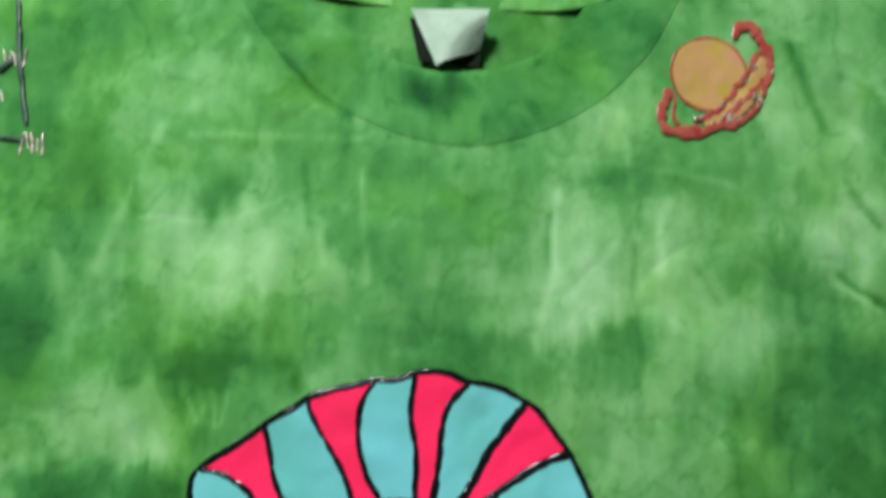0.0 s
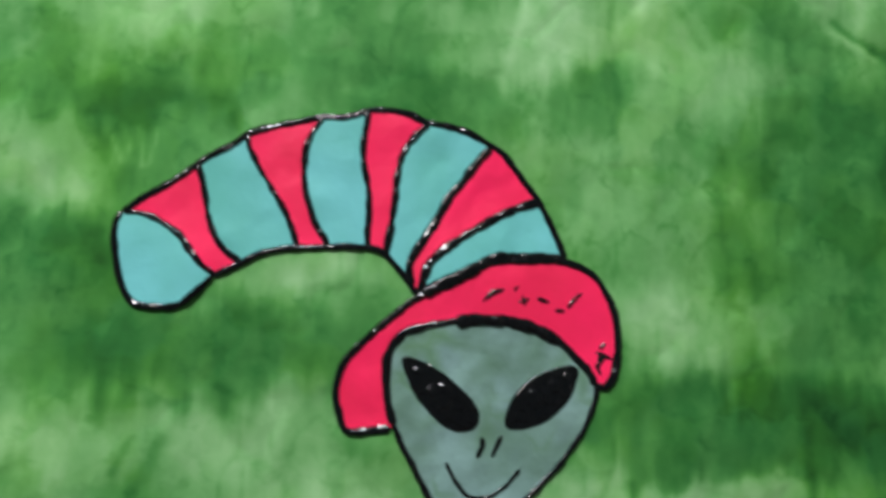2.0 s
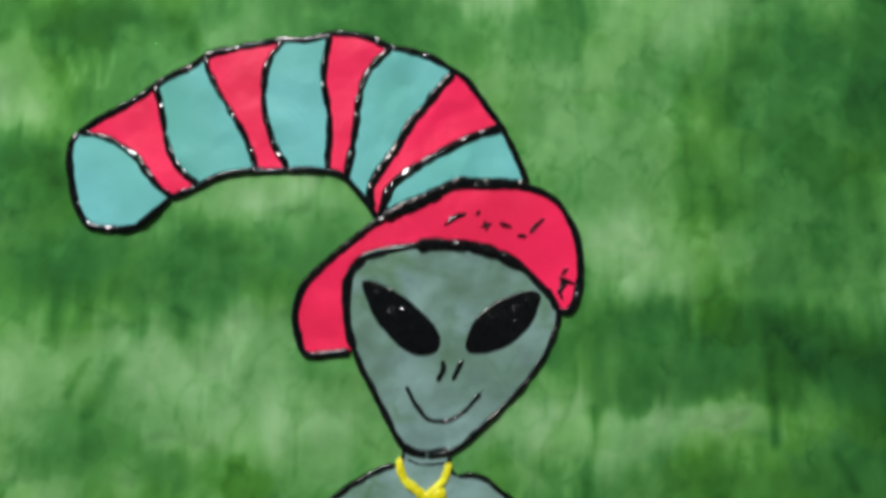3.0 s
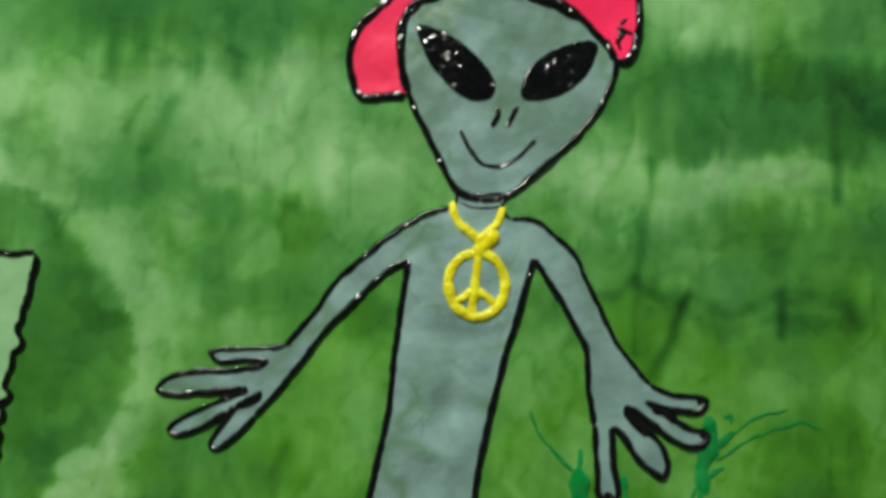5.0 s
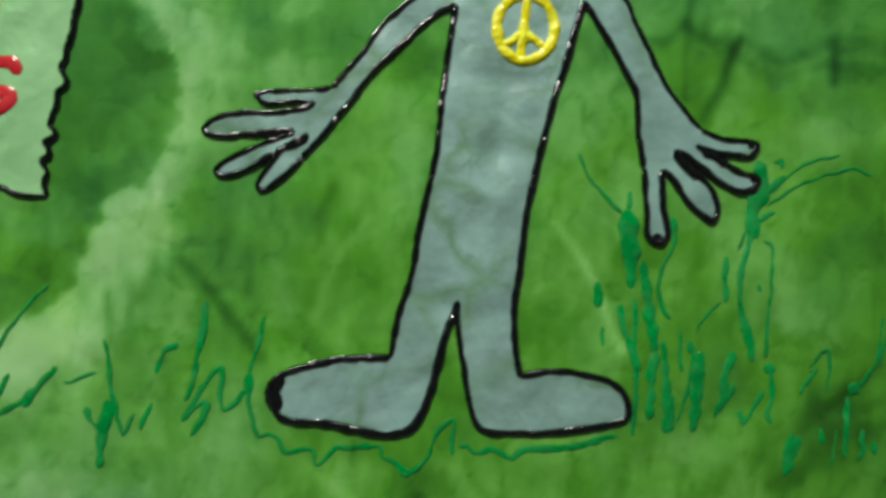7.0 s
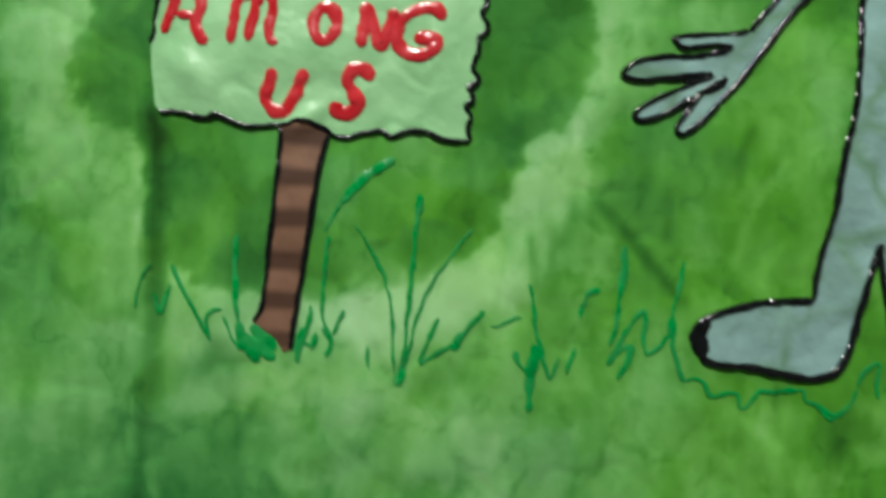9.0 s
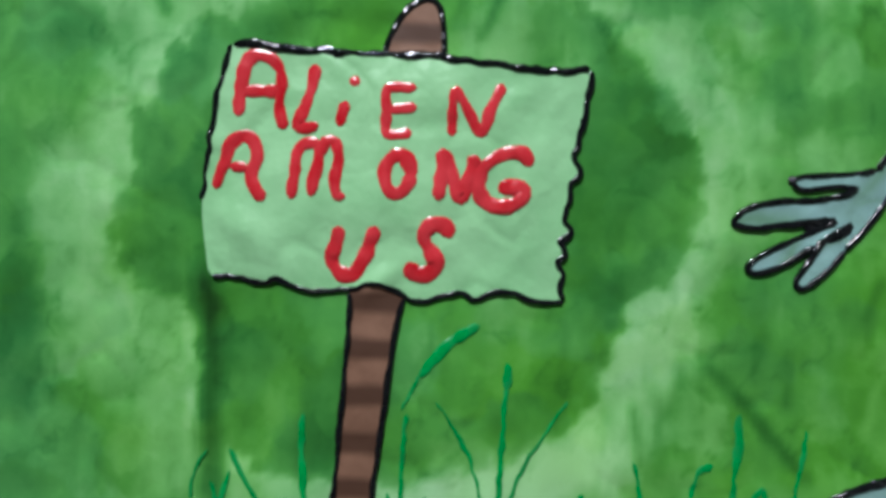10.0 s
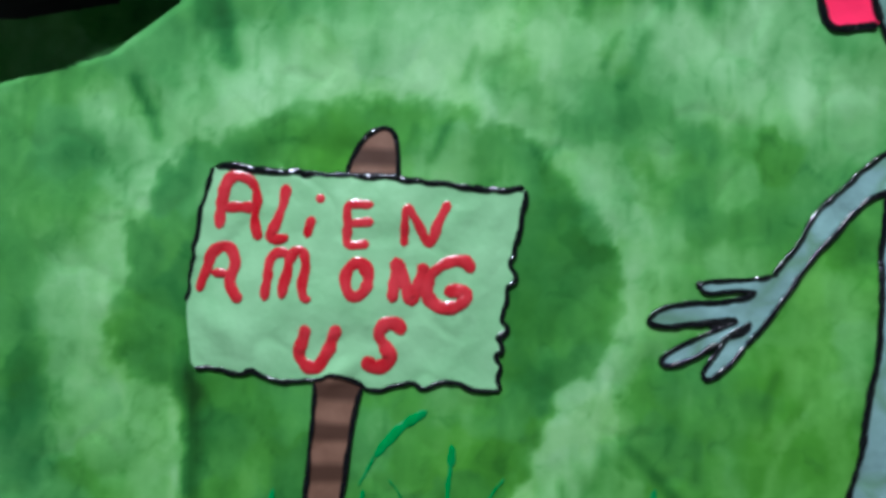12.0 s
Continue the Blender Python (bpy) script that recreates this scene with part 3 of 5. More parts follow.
VEINS_H = [
    ([(22.12, 3.37), (23.24, 2.86), (24.34, 2.57)], 0.24, 0.26),
    ([(-7.83, -0.7), (-7.37, -1.64)], 0.12, -0.14),
    ([(-7.36, -0.28), (-6.97, -1.75)], 0.12, -0.14),
    ([(-6.75, -0.38), (-6.57, -1.85)], 0.12, -0.14),
    ([(-6.15, -0.47), (-6.28, -1.74)], 0.12, -0.12),
    ([(-1.29, -23.66), (-1.74, -24.68)], 0.2, 0.14),
    ([(-4, -25.74), (-4.04, -27.21)], 0.18, 0.14),
]
VEINS_D = [
    ([(-13.76, -14.93), (-14.1, -15.95)], 0.13, 0.2),
    ([(-12.48, -14.84), (-13.25, -16.21)], 0.13, 0.22),
    ([(-11.62, -12.17), (-11.97, -13.38)], 0.14, 0.2),
    ([(-6.48, -11.62), (-7.18, -12.83)], 0.14, 0.2),
    ([(-8.83, -15.67), (-9.35, -16.61)], 0.1, 0.2),
    ([(-9.6, -15.76), (-9.35, -16.14)], 0.1, 0.2),
    ([(-2.68, 7.87), (-2.23, 4.89)], 0.16, -0.12),
    ([(11.11, 10.53), (11.32, 6.18)], 0.18, -0.1),
    ([(7.61, 7.42), (7.22, 4.18)], 0.2, 0.08),
    ([(-10.2, 6.96), (-6.55, 6.73), (-2.69, 8.38)], 0.14, -0.1),
    ([(8.55, 9.73), (12.84, 9.24), (15.85, 8.49)], 0.16, -0.09),
    ([(-8.22, 10.64), (-0.76, 10.57)], 0.16, -0.1),
    ([(14.11, 4.69), (15.02, 3.22)], 0.14, 0.12),
    ([(20.08, 4.21), (22.17, 2.99)], 0.14, -0.12),
]
VEINS_E = [
    ([(-17.44, -35.33), (-16.87, -36.05)], 0.16, 0.16),
    ([(-15.36, -35.85), (-15.54, -36.88)], 0.16, 0.16),
    ([(-21.26, -35.16), (-21.13, -36.65)], 0.2, -0.2),
    ([(-21.77, -32.54), (-21.59, -34.79), (-21.71, -36.66)], 0.2, 0.2),
    ([(-1.96, -33.06), (-0.02, -34.56), (0.37, -36.46)], 0.22, -0.1),
    ([(3.1, -33.19), (4.07, -34.52), (4.84, -36.42)], 0.25, -0.1),
    ([(1.34, -33.4), (2.12, -35.3)], 0.3, 0.1),
    ([(-17.81, -32.87), (-18.52, -34.38)], 0.2, 0.12),
]
# Coarse grid of brightness corrections put into the dye: x, z and depth.
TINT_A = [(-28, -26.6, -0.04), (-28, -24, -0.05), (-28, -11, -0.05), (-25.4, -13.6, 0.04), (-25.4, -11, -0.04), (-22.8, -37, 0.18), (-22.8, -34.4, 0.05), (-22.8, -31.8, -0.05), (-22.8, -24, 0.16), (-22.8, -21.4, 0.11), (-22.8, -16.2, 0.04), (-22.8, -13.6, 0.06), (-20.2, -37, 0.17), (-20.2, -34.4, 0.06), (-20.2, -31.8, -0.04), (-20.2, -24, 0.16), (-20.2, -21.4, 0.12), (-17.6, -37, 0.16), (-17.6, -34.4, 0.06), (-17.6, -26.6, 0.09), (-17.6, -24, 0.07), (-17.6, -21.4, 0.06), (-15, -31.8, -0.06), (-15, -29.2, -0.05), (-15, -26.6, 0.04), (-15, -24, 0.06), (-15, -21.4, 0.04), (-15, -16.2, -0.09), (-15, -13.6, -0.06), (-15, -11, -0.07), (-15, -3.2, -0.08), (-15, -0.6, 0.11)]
TINT_B = [(-15, 4.6, 0.07), (-15, 7.2, 0.12), (-15, 9.8, 0.14), (-15, 12.4, 0.17), (-15, 15, 0.18), (-12.4, -37, -0.06), (-12.4, -34.4, -0.06), (-12.4, -31.8, -0.07), (-12.4, -29.2, -0.09), (-12.4, -16.2, -0.15), (-12.4, -13.6, -0.09), (-12.4, -11, -0.04), (-12.4, -3.2, -0.08), (-12.4, -0.6, 0.09), (-12.4, 4.6, 0.06), (-12.4, 7.2, 0.12), (-12.4, 9.8, 0.15), (-12.4, 15, 0.16), (-9.8, -37, -0.13), (-9.8, -34.4, -0.1), (-9.8, -31.8, -0.07), (-9.8, -29.2, -0.05), (-9.8, -24, 0.09), (-9.8, -21.4, 0.05), (-9.8, -16.2, -0.07), (-9.8, -5.8, 0.07), (-9.8, -0.6, 0.17), (-9.8, 4.6, 0.06), (-9.8, 7.2, 0.08), (-9.8, 9.8, 0.14), (-9.8, 12.4, 0.11), (-9.8, 15, 0.07)]
TINT_C = [(-7.2, -37, -0.08), (-7.2, -34.4, -0.06), (-7.2, -29.2, -0.06), (-7.2, -26.6, -0.07), (-7.2, -16.2, 0.17), (-7.2, -13.6, 0.18), (-7.2, -11, 0.12), (-7.2, -8.4, 0.1), (-7.2, -5.8, 0.13), (-7.2, -3.2, 0.09), (-7.2, -0.6, 0.22), (-7.2, 7.2, 0.08), (-4.6, -37, -0.07), (-4.6, -34.4, -0.05), (-4.6, -21.4, 0.09), (-4.6, -16.2, 0.1), (-4.6, -13.6, 0.06), (-4.6, -8.4, -0.09), (-4.6, 2, -0.05), (-4.6, 7.2, 0.09), (-2, -37, -0.08), (-2, -34.4, -0.05), (-2, -21.4, 0.07), (-2, -18.8, -0.06), (-2, -16.2, -0.07), (-2, -13.6, -0.04), (-2, -8.4, -0.07), (-2, -5.8, -0.07), (-2, 7.2, 0.06), (-2, 9.8, 0.04), (0.6, -37, -0.1), (0.6, -34.4, -0.07)]
TINT_D = [(0.6, -24, -0.06), (0.6, -21.4, -0.04), (0.6, -13.6, -0.07), (0.6, -11, 0.06), (0.6, -5.8, -0.13), (0.6, -0.6, 0.05), (0.6, 2, 0.1), (0.6, 4.6, 0.04), (0.6, 9.8, 0.04), (3.2, -13.6, -0.05), (3.2, 9.8, 0.04), (5.8, -37, 0.08), (5.8, -34.4, 0.07), (5.8, -0.6, -0.07), (5.8, 9.8, 0.04), (8.4, -26.6, -0.08), (8.4, -18.8, 0.06), (8.4, -0.6, -0.17), (8.4, 2, -0.08), (8.4, 7.2, 0.06), (11, -26.6, -0.07), (11, -24, -0.04), (11, -21.4, -0.05), (11, -11, -0.14), (11, -8.4, -0.09), (11, -0.6, -0.08), (13.6, -26.6, -0.04), (13.6, -24, -0.06), (13.6, -21.4, -0.07), (13.6, -16.2, 0.06), (13.6, -11, -0.12), (13.6, -5.8, -0.04)]
TINT_E = [(13.6, -3.2, 0.04), (13.6, 4.6, -0.04), (13.6, 7.2, -0.14), (13.6, 12.4, -0.07), (16.2, -31.8, 0.06), (16.2, -29.2, 0.14), (16.2, -26.6, 0.1), (16.2, -24, -0.13), (16.2, -21.4, 0.09), (16.2, -18.8, 0.13), (16.2, -16.2, 0.12), (16.2, -11, -0.07), (16.2, -8.4, 0.11), (16.2, -5.8, 0.17), (16.2, -3.2, 0.04), (16.2, 2, -0.04), (16.2, 4.6, -0.08), (16.2, 7.2, -0.16), (16.2, 9.8, -0.07), (16.2, 12.4, -0.07), (18.8, -31.8, 0.04), (18.8, -29.2, 0.05), (18.8, -26.6, 0.12), (18.8, -24, -0.09), (18.8, -21.4, 0.08), (18.8, -18.8, 0.08), (18.8, -16.2, 0.15), (18.8, -13.6, 0.04), (18.8, -11, 0.08), (18.8, -8.4, 0.18), (18.8, -5.8, 0.12), (18.8, -3.2, 0.06)]
TINT_F = [(18.8, 2, -0.05), (18.8, 4.6, -0.04), (18.8, 7.2, -0.08), (18.8, 9.8, -0.07), (18.8, 12.4, -0.15), (21.4, -16.2, 0.17), (21.4, -13.6, 0.04), (21.4, -11, 0.18), (21.4, -8.4, 0.12), (21.4, -3.2, -0.1), (21.4, -0.6, -0.05), (21.4, 7.2, -0.09), (21.4, 9.8, -0.14), (21.4, 12.4, -0.15)]
# The dark leafy pool round the painted sign.
HALO = [(-24.13, -22.33), (-23.69, -20.01), (-23.43, -18.44), (-22.29, -16.47), (-20.74, -15.48), (-18.98, -14.79), (-17.21, -14.25), (-14.84, -14.05), (-12.46, -14.24), (-11.08, -15.08), (-9.3, -15.78), (-8.52, -16.88), (-7.15, -18.26), (-6.58, -19.84), (-6.5, -21.41), (-7.21, -22.77), (-8.59, -24.31), (-9.48, -25.85), (-9.84, -26.47), (-11.35, -28.24), (-13.64, -29.04), (-15.72, -29.64), (-18.58, -29.3), (-20.48, -28.75), (-21.35, -27.32), (-21.77, -24.65), (-22.95, -23.49)]


def dye_field(x, z):
    """Depth of dye and how olive it is at x, z in centimetres."""
    wx = x + 2.2 * (fbm(x / 2.6, z / 2.6, 21) - 0.5) + 0.8 * (fbm(x / 0.7, z / 0.9, 22, 3) - 0.5)
    wz = z + 2.0 * (fbm(x / 2.6, z / 2.6, 23) - 0.5) + 1.7 * (fbm(x / 0.55, z / 3.5, 24, 3) - 0.5) * np.clip((x + 13) / 4, 0.35, 1)
    d = 0.47 + 0.34 * (fbm(x / 3.2, z / 3.6, 31, 5) - 0.5)
    for cx, cz, rx, rz, v in POOLS_TOP + POOLS_HAT + POOLS_FEET + POOLS_POST + POOLS_SIGN + POOLS_SIDE + POOLS_FLANK + POOLS_OVER + POOLS_NECK:
        q = ((wx - cx) / (1.15 * rx)) ** 2 + ((wz - cz) / (1.15 * rz)) ** 2
        d = d + (v - d) * 0.92 * np.exp(-(q**1.4))
    # signed distance to the edge of the pool round the sign: plus outside, minus inside
    ring = smooth(HALO, True, 0.5)
    hx, hz = 0.45 * wx + 0.55 * x + 1.0 * (fbm(x / 0.5, z / 0.5, 25, 3) - 0.5), 0.45 * wz + 0.55 * z + 1.0 * (fbm(x / 0.5 + 9, z / 0.5, 26, 3) - 0.5)
    far, odd = np.full(np.shape(x), 1e9), np.zeros(np.shape(x), bool)
    for (ax, az), (bx, bz) in zip(ring, np.roll(ring, -1, 0)):
        s = np.clip(((hx - ax) * (bx - ax) + (hz - az) * (bz - az)) / ((bx - ax) ** 2 + (bz - az) ** 2 + 1e-9), 0, 1)
        far = np.minimum(far, (hx - ax - s * (bx - ax)) ** 2 + (hz - az - s * (bz - az)) ** 2)
        if az != bz:
            odd ^= ((az > hz) != (bz > hz)) & (hx < (bx - ax) * (hz - az) / (bz - az) + ax)
    far = np.sqrt(far) * np.where(odd, -1, 1)
    pale = np.clip(far / 0.35 + 0.3, 0, 1) * np.clip(1 - (far - 0.6) / 1.9, 0, 1)
    d = d + (0.15 - d) * 0.72 * pale
    deep = 0.545 + 0.5 * (fbm(x / 1.8, z / 2.4, 41, 4) - 0.5)
    d = d + (deep - d) * 0.60 * np.clip(0.5 - far / 0.3, 0, 1)
    d = d + 0.09 * np.clip(1 - np.abs(far + 0.7) / 0.9, 0, 1)
    d = d + 0.27 * (fbm(x / 0.8, z / 2.4, 33, 4) - 0.5) + 0.16 * np.exp(-((fbm(x / 2.0, z / 3.0, 35, 3) - 0.5) / 0.02) ** 2) * fbm(x / 3, z / 3, 36, 2)
    for cx, cz, v in TINT_A + TINT_B + TINT_C + TINT_D + TINT_E + TINT_F:
        d = d + v * np.exp(-((x - cx) ** 2 + (z - cz) ** 2) / 3.4)
    for points, w, v in VEINS_A + VEINS_B + VEINS_C + VEINS_D + VEINS_E + VEINS_F + VEINS_G + VEINS_H:
        line = np.array(points)
        near = np.full(np.shape(x), 1e9)
        for (ax, az), (bx, bz) in zip(line[:-1], line[1:]):
            s = np.clip(((x - ax) * (bx - ax) + (z - az) * (bz - az)) / ((bx - ax) ** 2 + (bz - az) ** 2), 0, 1)
            near = np.minimum(near, (x - ax - s * (bx - ax) + 0.25 * (fbm(x / 1.6, z / 1.6, 71, 2) - 0.5)) ** 2 + (z - az - s * (bz - az)) ** 2)
        d = d + v * np.exp(-near / (w * w)) * (0.6 + 0.8 * value_noise(x / 1.5, z / 1.5, 72))
    for cx, cz, rx, rz, v in POOLS_EDGE:
        d = d + (v - d) * 0.9 * np.exp(-(((x - cx) / rx) ** 2 + ((z - cz) / rz) ** 2))
    olive = np.clip(-(z + 12) / 14, 0, 1) * np.clip((x + 14) / 14, 0.15, 1)
    olive = np.clip(0.12 + olive + 1.3 * (fbm(x / 4, z / 4, 51, 4) - 0.5), 0, 1)
    olive = np.clip(olive + 0.35 * np.clip(0.3 - far / 0.8, 0, 1) * np.clip((x + 22) / 5, 0, 1), 0, 1)
    d = np.where(d > 0.64, 0.64 + 0.62 * (d - 0.64), d)
    return np.clip(d, 0, 1), olive


def dyed(ob, x, z, darker=0.0):
    d, o = dye_field(np.asarray(x), np.asarray(z))
    d = np.clip(d + darker, 0, 1)
    at = ob.data.color_attributes.new("dye", "FLOAT_COLOR", "POINT")
    at.data.foreach_set("color", np.stack([d, o, 0 * d, 0 * d + 1], 1).ravel().astype(np.float32))


# ---- the shirt ----
shirt = tagged(new("t_shirt"), "green hand-dyed cotton T-shirt with painted picture, hanging on wall darkened for shade", "t-shirt")
MID, HALF, HEM = 3.5, 33.0, -46.0


# ---- the drawing: guide points in centimetres from the crown of the hat, x to the right and z up ----
NECK_SEAM = [(-6.14, 17.05), (-5.19, 15.56), (-4.12, 14.22), (-2.82, 12.98), (-1.8, 12.25), (-0.52, 11.61), (0.74, 11.07), (2, 10.69), (3.26, 10.47), (4.52, 10.48), (5.78, 10.72), (7.32, 11.23), (8.86, 11.96), (10.17, 12.82), (11.24, 13.85), (12.34, 15.14), (13.48, 17.17), (13.78, 17.87)]
NECK_EDGE = [(-3.99, 17.9), (-1.88, 16.28), (-0.32, 15.07), (1.22, 14.28), (2.76, 13.95), (4.29, 13.96), (5.58, 14.14), (7.4, 14.89), (8.73, 16.13), (9.54, 17.25)]
TAG = [(1.36, 16.99), (5.01, 16.7), (4.63, 15.09), (2.55, 14.08)]
HAT_END = [(-7.21, -3.51), (-7.42, -3.92), (-7.43, -4.73), (-7.27, -5.64), (-7.04, -6.34), (-6.68, -6.82), (-5.99, -7), (-5.12, -6.97), (-4.56, -6.59), (-3.86, -5.87)]
HAT_TOP = [(-7.21, -3.51), (-6.22, -2.88), (-5.26, -2.3), (-4.29, -1.58), (-3.31, -1.02), (-2.72, -0.63), (-1.71, -0.32), (-0.69, -0.09), (0.03, 0.05), (0.75, 0.06), (1.17, 0.17), (1.68, 0.35), (2.41, 0.43), (3.25, 0.28), (3.88, -0.01), (4.73, -0.15), (5.57, -0.41), (6.31, -0.83), (6.84, -1.2), (7.3, -1.74), (7.72, -2.34), (8.2, -3.02), (8.61, -3.87), (8.92, -4.61), (9.12, -5.18)]
HAT_LOW = [(-3.86, -5.87), (-3.32, -5.65), (-2.54, -5.24), (-1.85, -4.97), (-0.96, -4.85), (0.25, -4.81), (1.67, -4.81), (2.28, -5.01), (2.7, -5.43), (3.15, -5.96), (3.56, -6.54)]
HAT_FOOT = [(8.2, -3.02), (8.61, -3.87), (8.96, -4.72), (9.16, -5.22), (8.49, -5.18), (7.44, -5.18), (6.5, -5.18), (5.67, -5.6), (4.75, -6.05), (3.73, -6.54)]
BANDS_OUTER = [
    [(-7.21, -3.51), (-6.57, -3.59), (-5.87, -3.87), (-5.15, -4.36), (-4.63, -5.04), (-4.15, -5.58), (-3.78, -5.87)],
    [(-4.56, -1.75), (-4.33, -2.46), (-4.17, -3.39), (-3.93, -4.22), (-3.55, -4.83), (-2.89, -5.38)],
    [(-2.75, -0.67), (-2.59, -1.29), (-2.09, -2.23), (-1.51, -3.17), (-1.15, -3.9), (-0.88, -4.62), (-0.84, -4.85)],
    [(0.01, 0.03), (-0.39, -0.62), (-0.61, -1.37), (-0.63, -2.33), (-0.46, -3.17), (-0.17, -4), (0.16, -4.56), (0.25, -4.81)],
]
BANDS_INNER = [
    [(1.7, 0.35), (1.59, -0.49), (1.53, -1.46), (1.71, -2.52), (1.75, -3.47), (1.7, -4.31), (1.73, -4.81)],
    [(3.99, -0.08), (3.37, -0.65), (2.98, -1.34), (2.78, -2.41), (2.67, -3.47), (2.52, -4.41), (2.37, -5.1)],
    [(6.38, -0.96), (5.78, -1.58), (5.26, -2.29), (4.74, -2.93), (4.28, -3.78), (3.81, -4.51), (3.41, -5.14), (3.27, -5.66), (3.36, -6.25)],
    [(8.2, -3.02), (7.46, -3.24), (6.62, -3.62), (5.78, -4.09), (5.05, -4.55), (4.43, -5.01), (3.96, -5.47), (3.76, -6.07), (3.69, -6.54)],
]
BANDS = BANDS_OUTER + BANDS_INNER
BRIM_OUT = [(2.63, -11.33), (2.08, -11.4), (1.1, -11.44), (0.79, -10.85), (0.65, -10.01), (0.85, -9.18), (1.34, -8.55), (2.12, -7.79), (2.92, -7.15), (3.73, -6.58), (4.95, -6.13), (5.88, -5.56), (6.71, -5.31), (8.07, -5.27), (9.22, -5.35), (10.16, -5.77), (10.67, -6.5), (11.01, -7.44), (11.06, -8.47), (10.91, -9.39), (10.59, -9.93), (10.17, -9.92)]
BRIM_IN = [(10.17, -9.92), (9.98, -9.48), (9.57, -8.97), (8.96, -8.35), (8.24, -7.94), (7.32, -7.62), (6.18, -7.47), (4.96, -7.53), (3.94, -7.7), (3.03, -8), (2.65, -8.4), (2.5, -9.1), (2.48, -9.99), (2.61, -10.78), (2.77, -11.27)]
SQUIGGLES = [
    [(5.98, -6.8), (6.39, -6.49), (6.81, -6.35)],
    [(7.14, -6.39), (7.33, -6.22)],
    [(7.32, -6.84), (7.74, -6.7)],
    [(7.47, -6.58), (7.59, -6.97)],
    [(8.05, -6.68), (8.51, -6.85)],
    [(8.71, -7.12), (9.08, -7.16)],
    [(9.19, -7.06), (9.41, -6.77), (9.73, -6.48)],
    [(10.22, -8.67), (10.82, -8.92)],
    [(10.37, -8.59), (10.6, -8.34)],
    [(10.19, -9.28), (10.62, -8.77)],
    [(10.39, -9.52), (10.25, -9.18)],
    [(10.47, -8.67), (10.34, -8.97), (10.5, -9.04)],
]
FACE_LEFT = [(6.2, -7.63), (4.33, -7.71), (3.11, -8.01), (2.46, -8.79), (2.43, -9.82), (2.57, -10.63), (2.98, -11.84), (3.56, -12.95), (4.17, -14.14), (4.67, -14.84), (5.38, -15.05)]
FACE_RIGHT = [(7.45, -7.84), (8.91, -8.35), (9.85, -9.08), (10.21, -10.02), (9.92, -11.05), (9.38, -11.97), (8.44, -13.08), (7.2, -14.18), (6.28, -14.9), (5.38, -15.05)]
EYE_LEFT = [(3.1, -8.91), (3.75, -9.05), (4.56, -9.52), (5.26, -10.13), (5.73, -10.73), (5.67, -11.32), (5.06, -11.41), (4.32, -11.04), (3.76, -10.4), (3.35, -9.71)]
EYE_RIGHT = [(9.46, -9.29), (8.74, -9.3), (7.91, -9.66), (7.29, -10.15), (6.92, -10.74), (6.88, -11.34), (7.59, -11.35), (8.4, -11.02), (9.03, -10.47), (9.35, -9.87)]
NOSE_A = [(5.91, -11.71), (5.97, -12.01), (5.73, -12.43)]
NOSE_B = [(6.69, -11.67), (6.53, -11.92), (6.29, -12.4)]
MOUTH = [(4.63, -12.57), (4.97, -13.25), (5.47, -13.78), (6.16, -13.8), (6.86, -13.35), (7.37, -12.74)]
CHIN_A = [(4.57, -14.62), (5.13, -14.86), (6.17, -14.8)]
CHIN_B = [(4.63, -15.14), (5.27, -15.33), (6.17, -15.28)]
NECK_LEFT = [(4.57, -14.62), (4.52, -15.18), (4.28, -15.33)]
NECK_RIGHT = [(6.21, -14.8), (6.17, -15.46), (6.47, -15.72)]
NECK = [(4.57, -14.62), (4.52, -15.18), (4.28, -15.33), (4.28, -16.4), (6.47, -16.4), (6.47, -15.72), (6.17, -15.46), (6.21, -14.8)]
ARM_L_TOP = [(4.28, -15.33), (3.29, -15.69), (2.31, -16.3), (1.34, -17.1), (0.32, -18.05), (-0.22, -18.92), (-0.77, -19.6), (-1.32, -20.25)]
THUMB_L = [(-2.34, -20.35), (-3.56, -20.42), (-3.83, -20.6), (-3.55, -20.82), (-2.71, -20.74), (-1.87, -20.77)]
INDEX_L = [(-2.33, -21.01), (-3.26, -21.15), (-4.37, -21.18), (-5.21, -21.37), (-5.66, -21.77), (-5.19, -21.95), (-4.17, -21.89), (-2.87, -21.71)]
MIDDLE_L = [(-2.63, -21.81), (-3.6, -22.23), (-4.71, -22.73), (-5.21, -23.15), (-4.91, -23.33), (-4.14, -23.09), (-3.22, -22.5)]
RING_L = [(-2.08, -21.88), (-2.86, -22.31), (-3.4, -22.98), (-3.79, -23.59), (-3.56, -23.79), (-2.92, -23.34), (-2.29, -22.67)]
ARM_L_LOW = [(-1.56, -21.81), (-0.65, -20.65), (0.08, -19.68), (1.19, -18.51), (2.12, -17.62), (2.87, -17.22)]
TRUNK_L = [(2.87, -17.22), (2.7, -18.56), (2.46, -20.48), (2.3, -22.38), (2.01, -23.9), (1.74, -25.22), (1.54, -26.54), (1.1, -28.05), (0.89, -29.41)]
FOOT_L = [(-0.27, -29.44), (-1.01, -29.53), (-2.12, -29.8), (-2.85, -30.09), (-3.17, -30.61), (-2.97, -31.26), (-2.59, -31.53), (-1.52, -31.65), (-0.21, -31.89), (0.72, -32.03), (1.46, -31.89), (1.86, -31.48), (2.27, -30.45), (2.62, -28.96), (3.11, -27.45)]
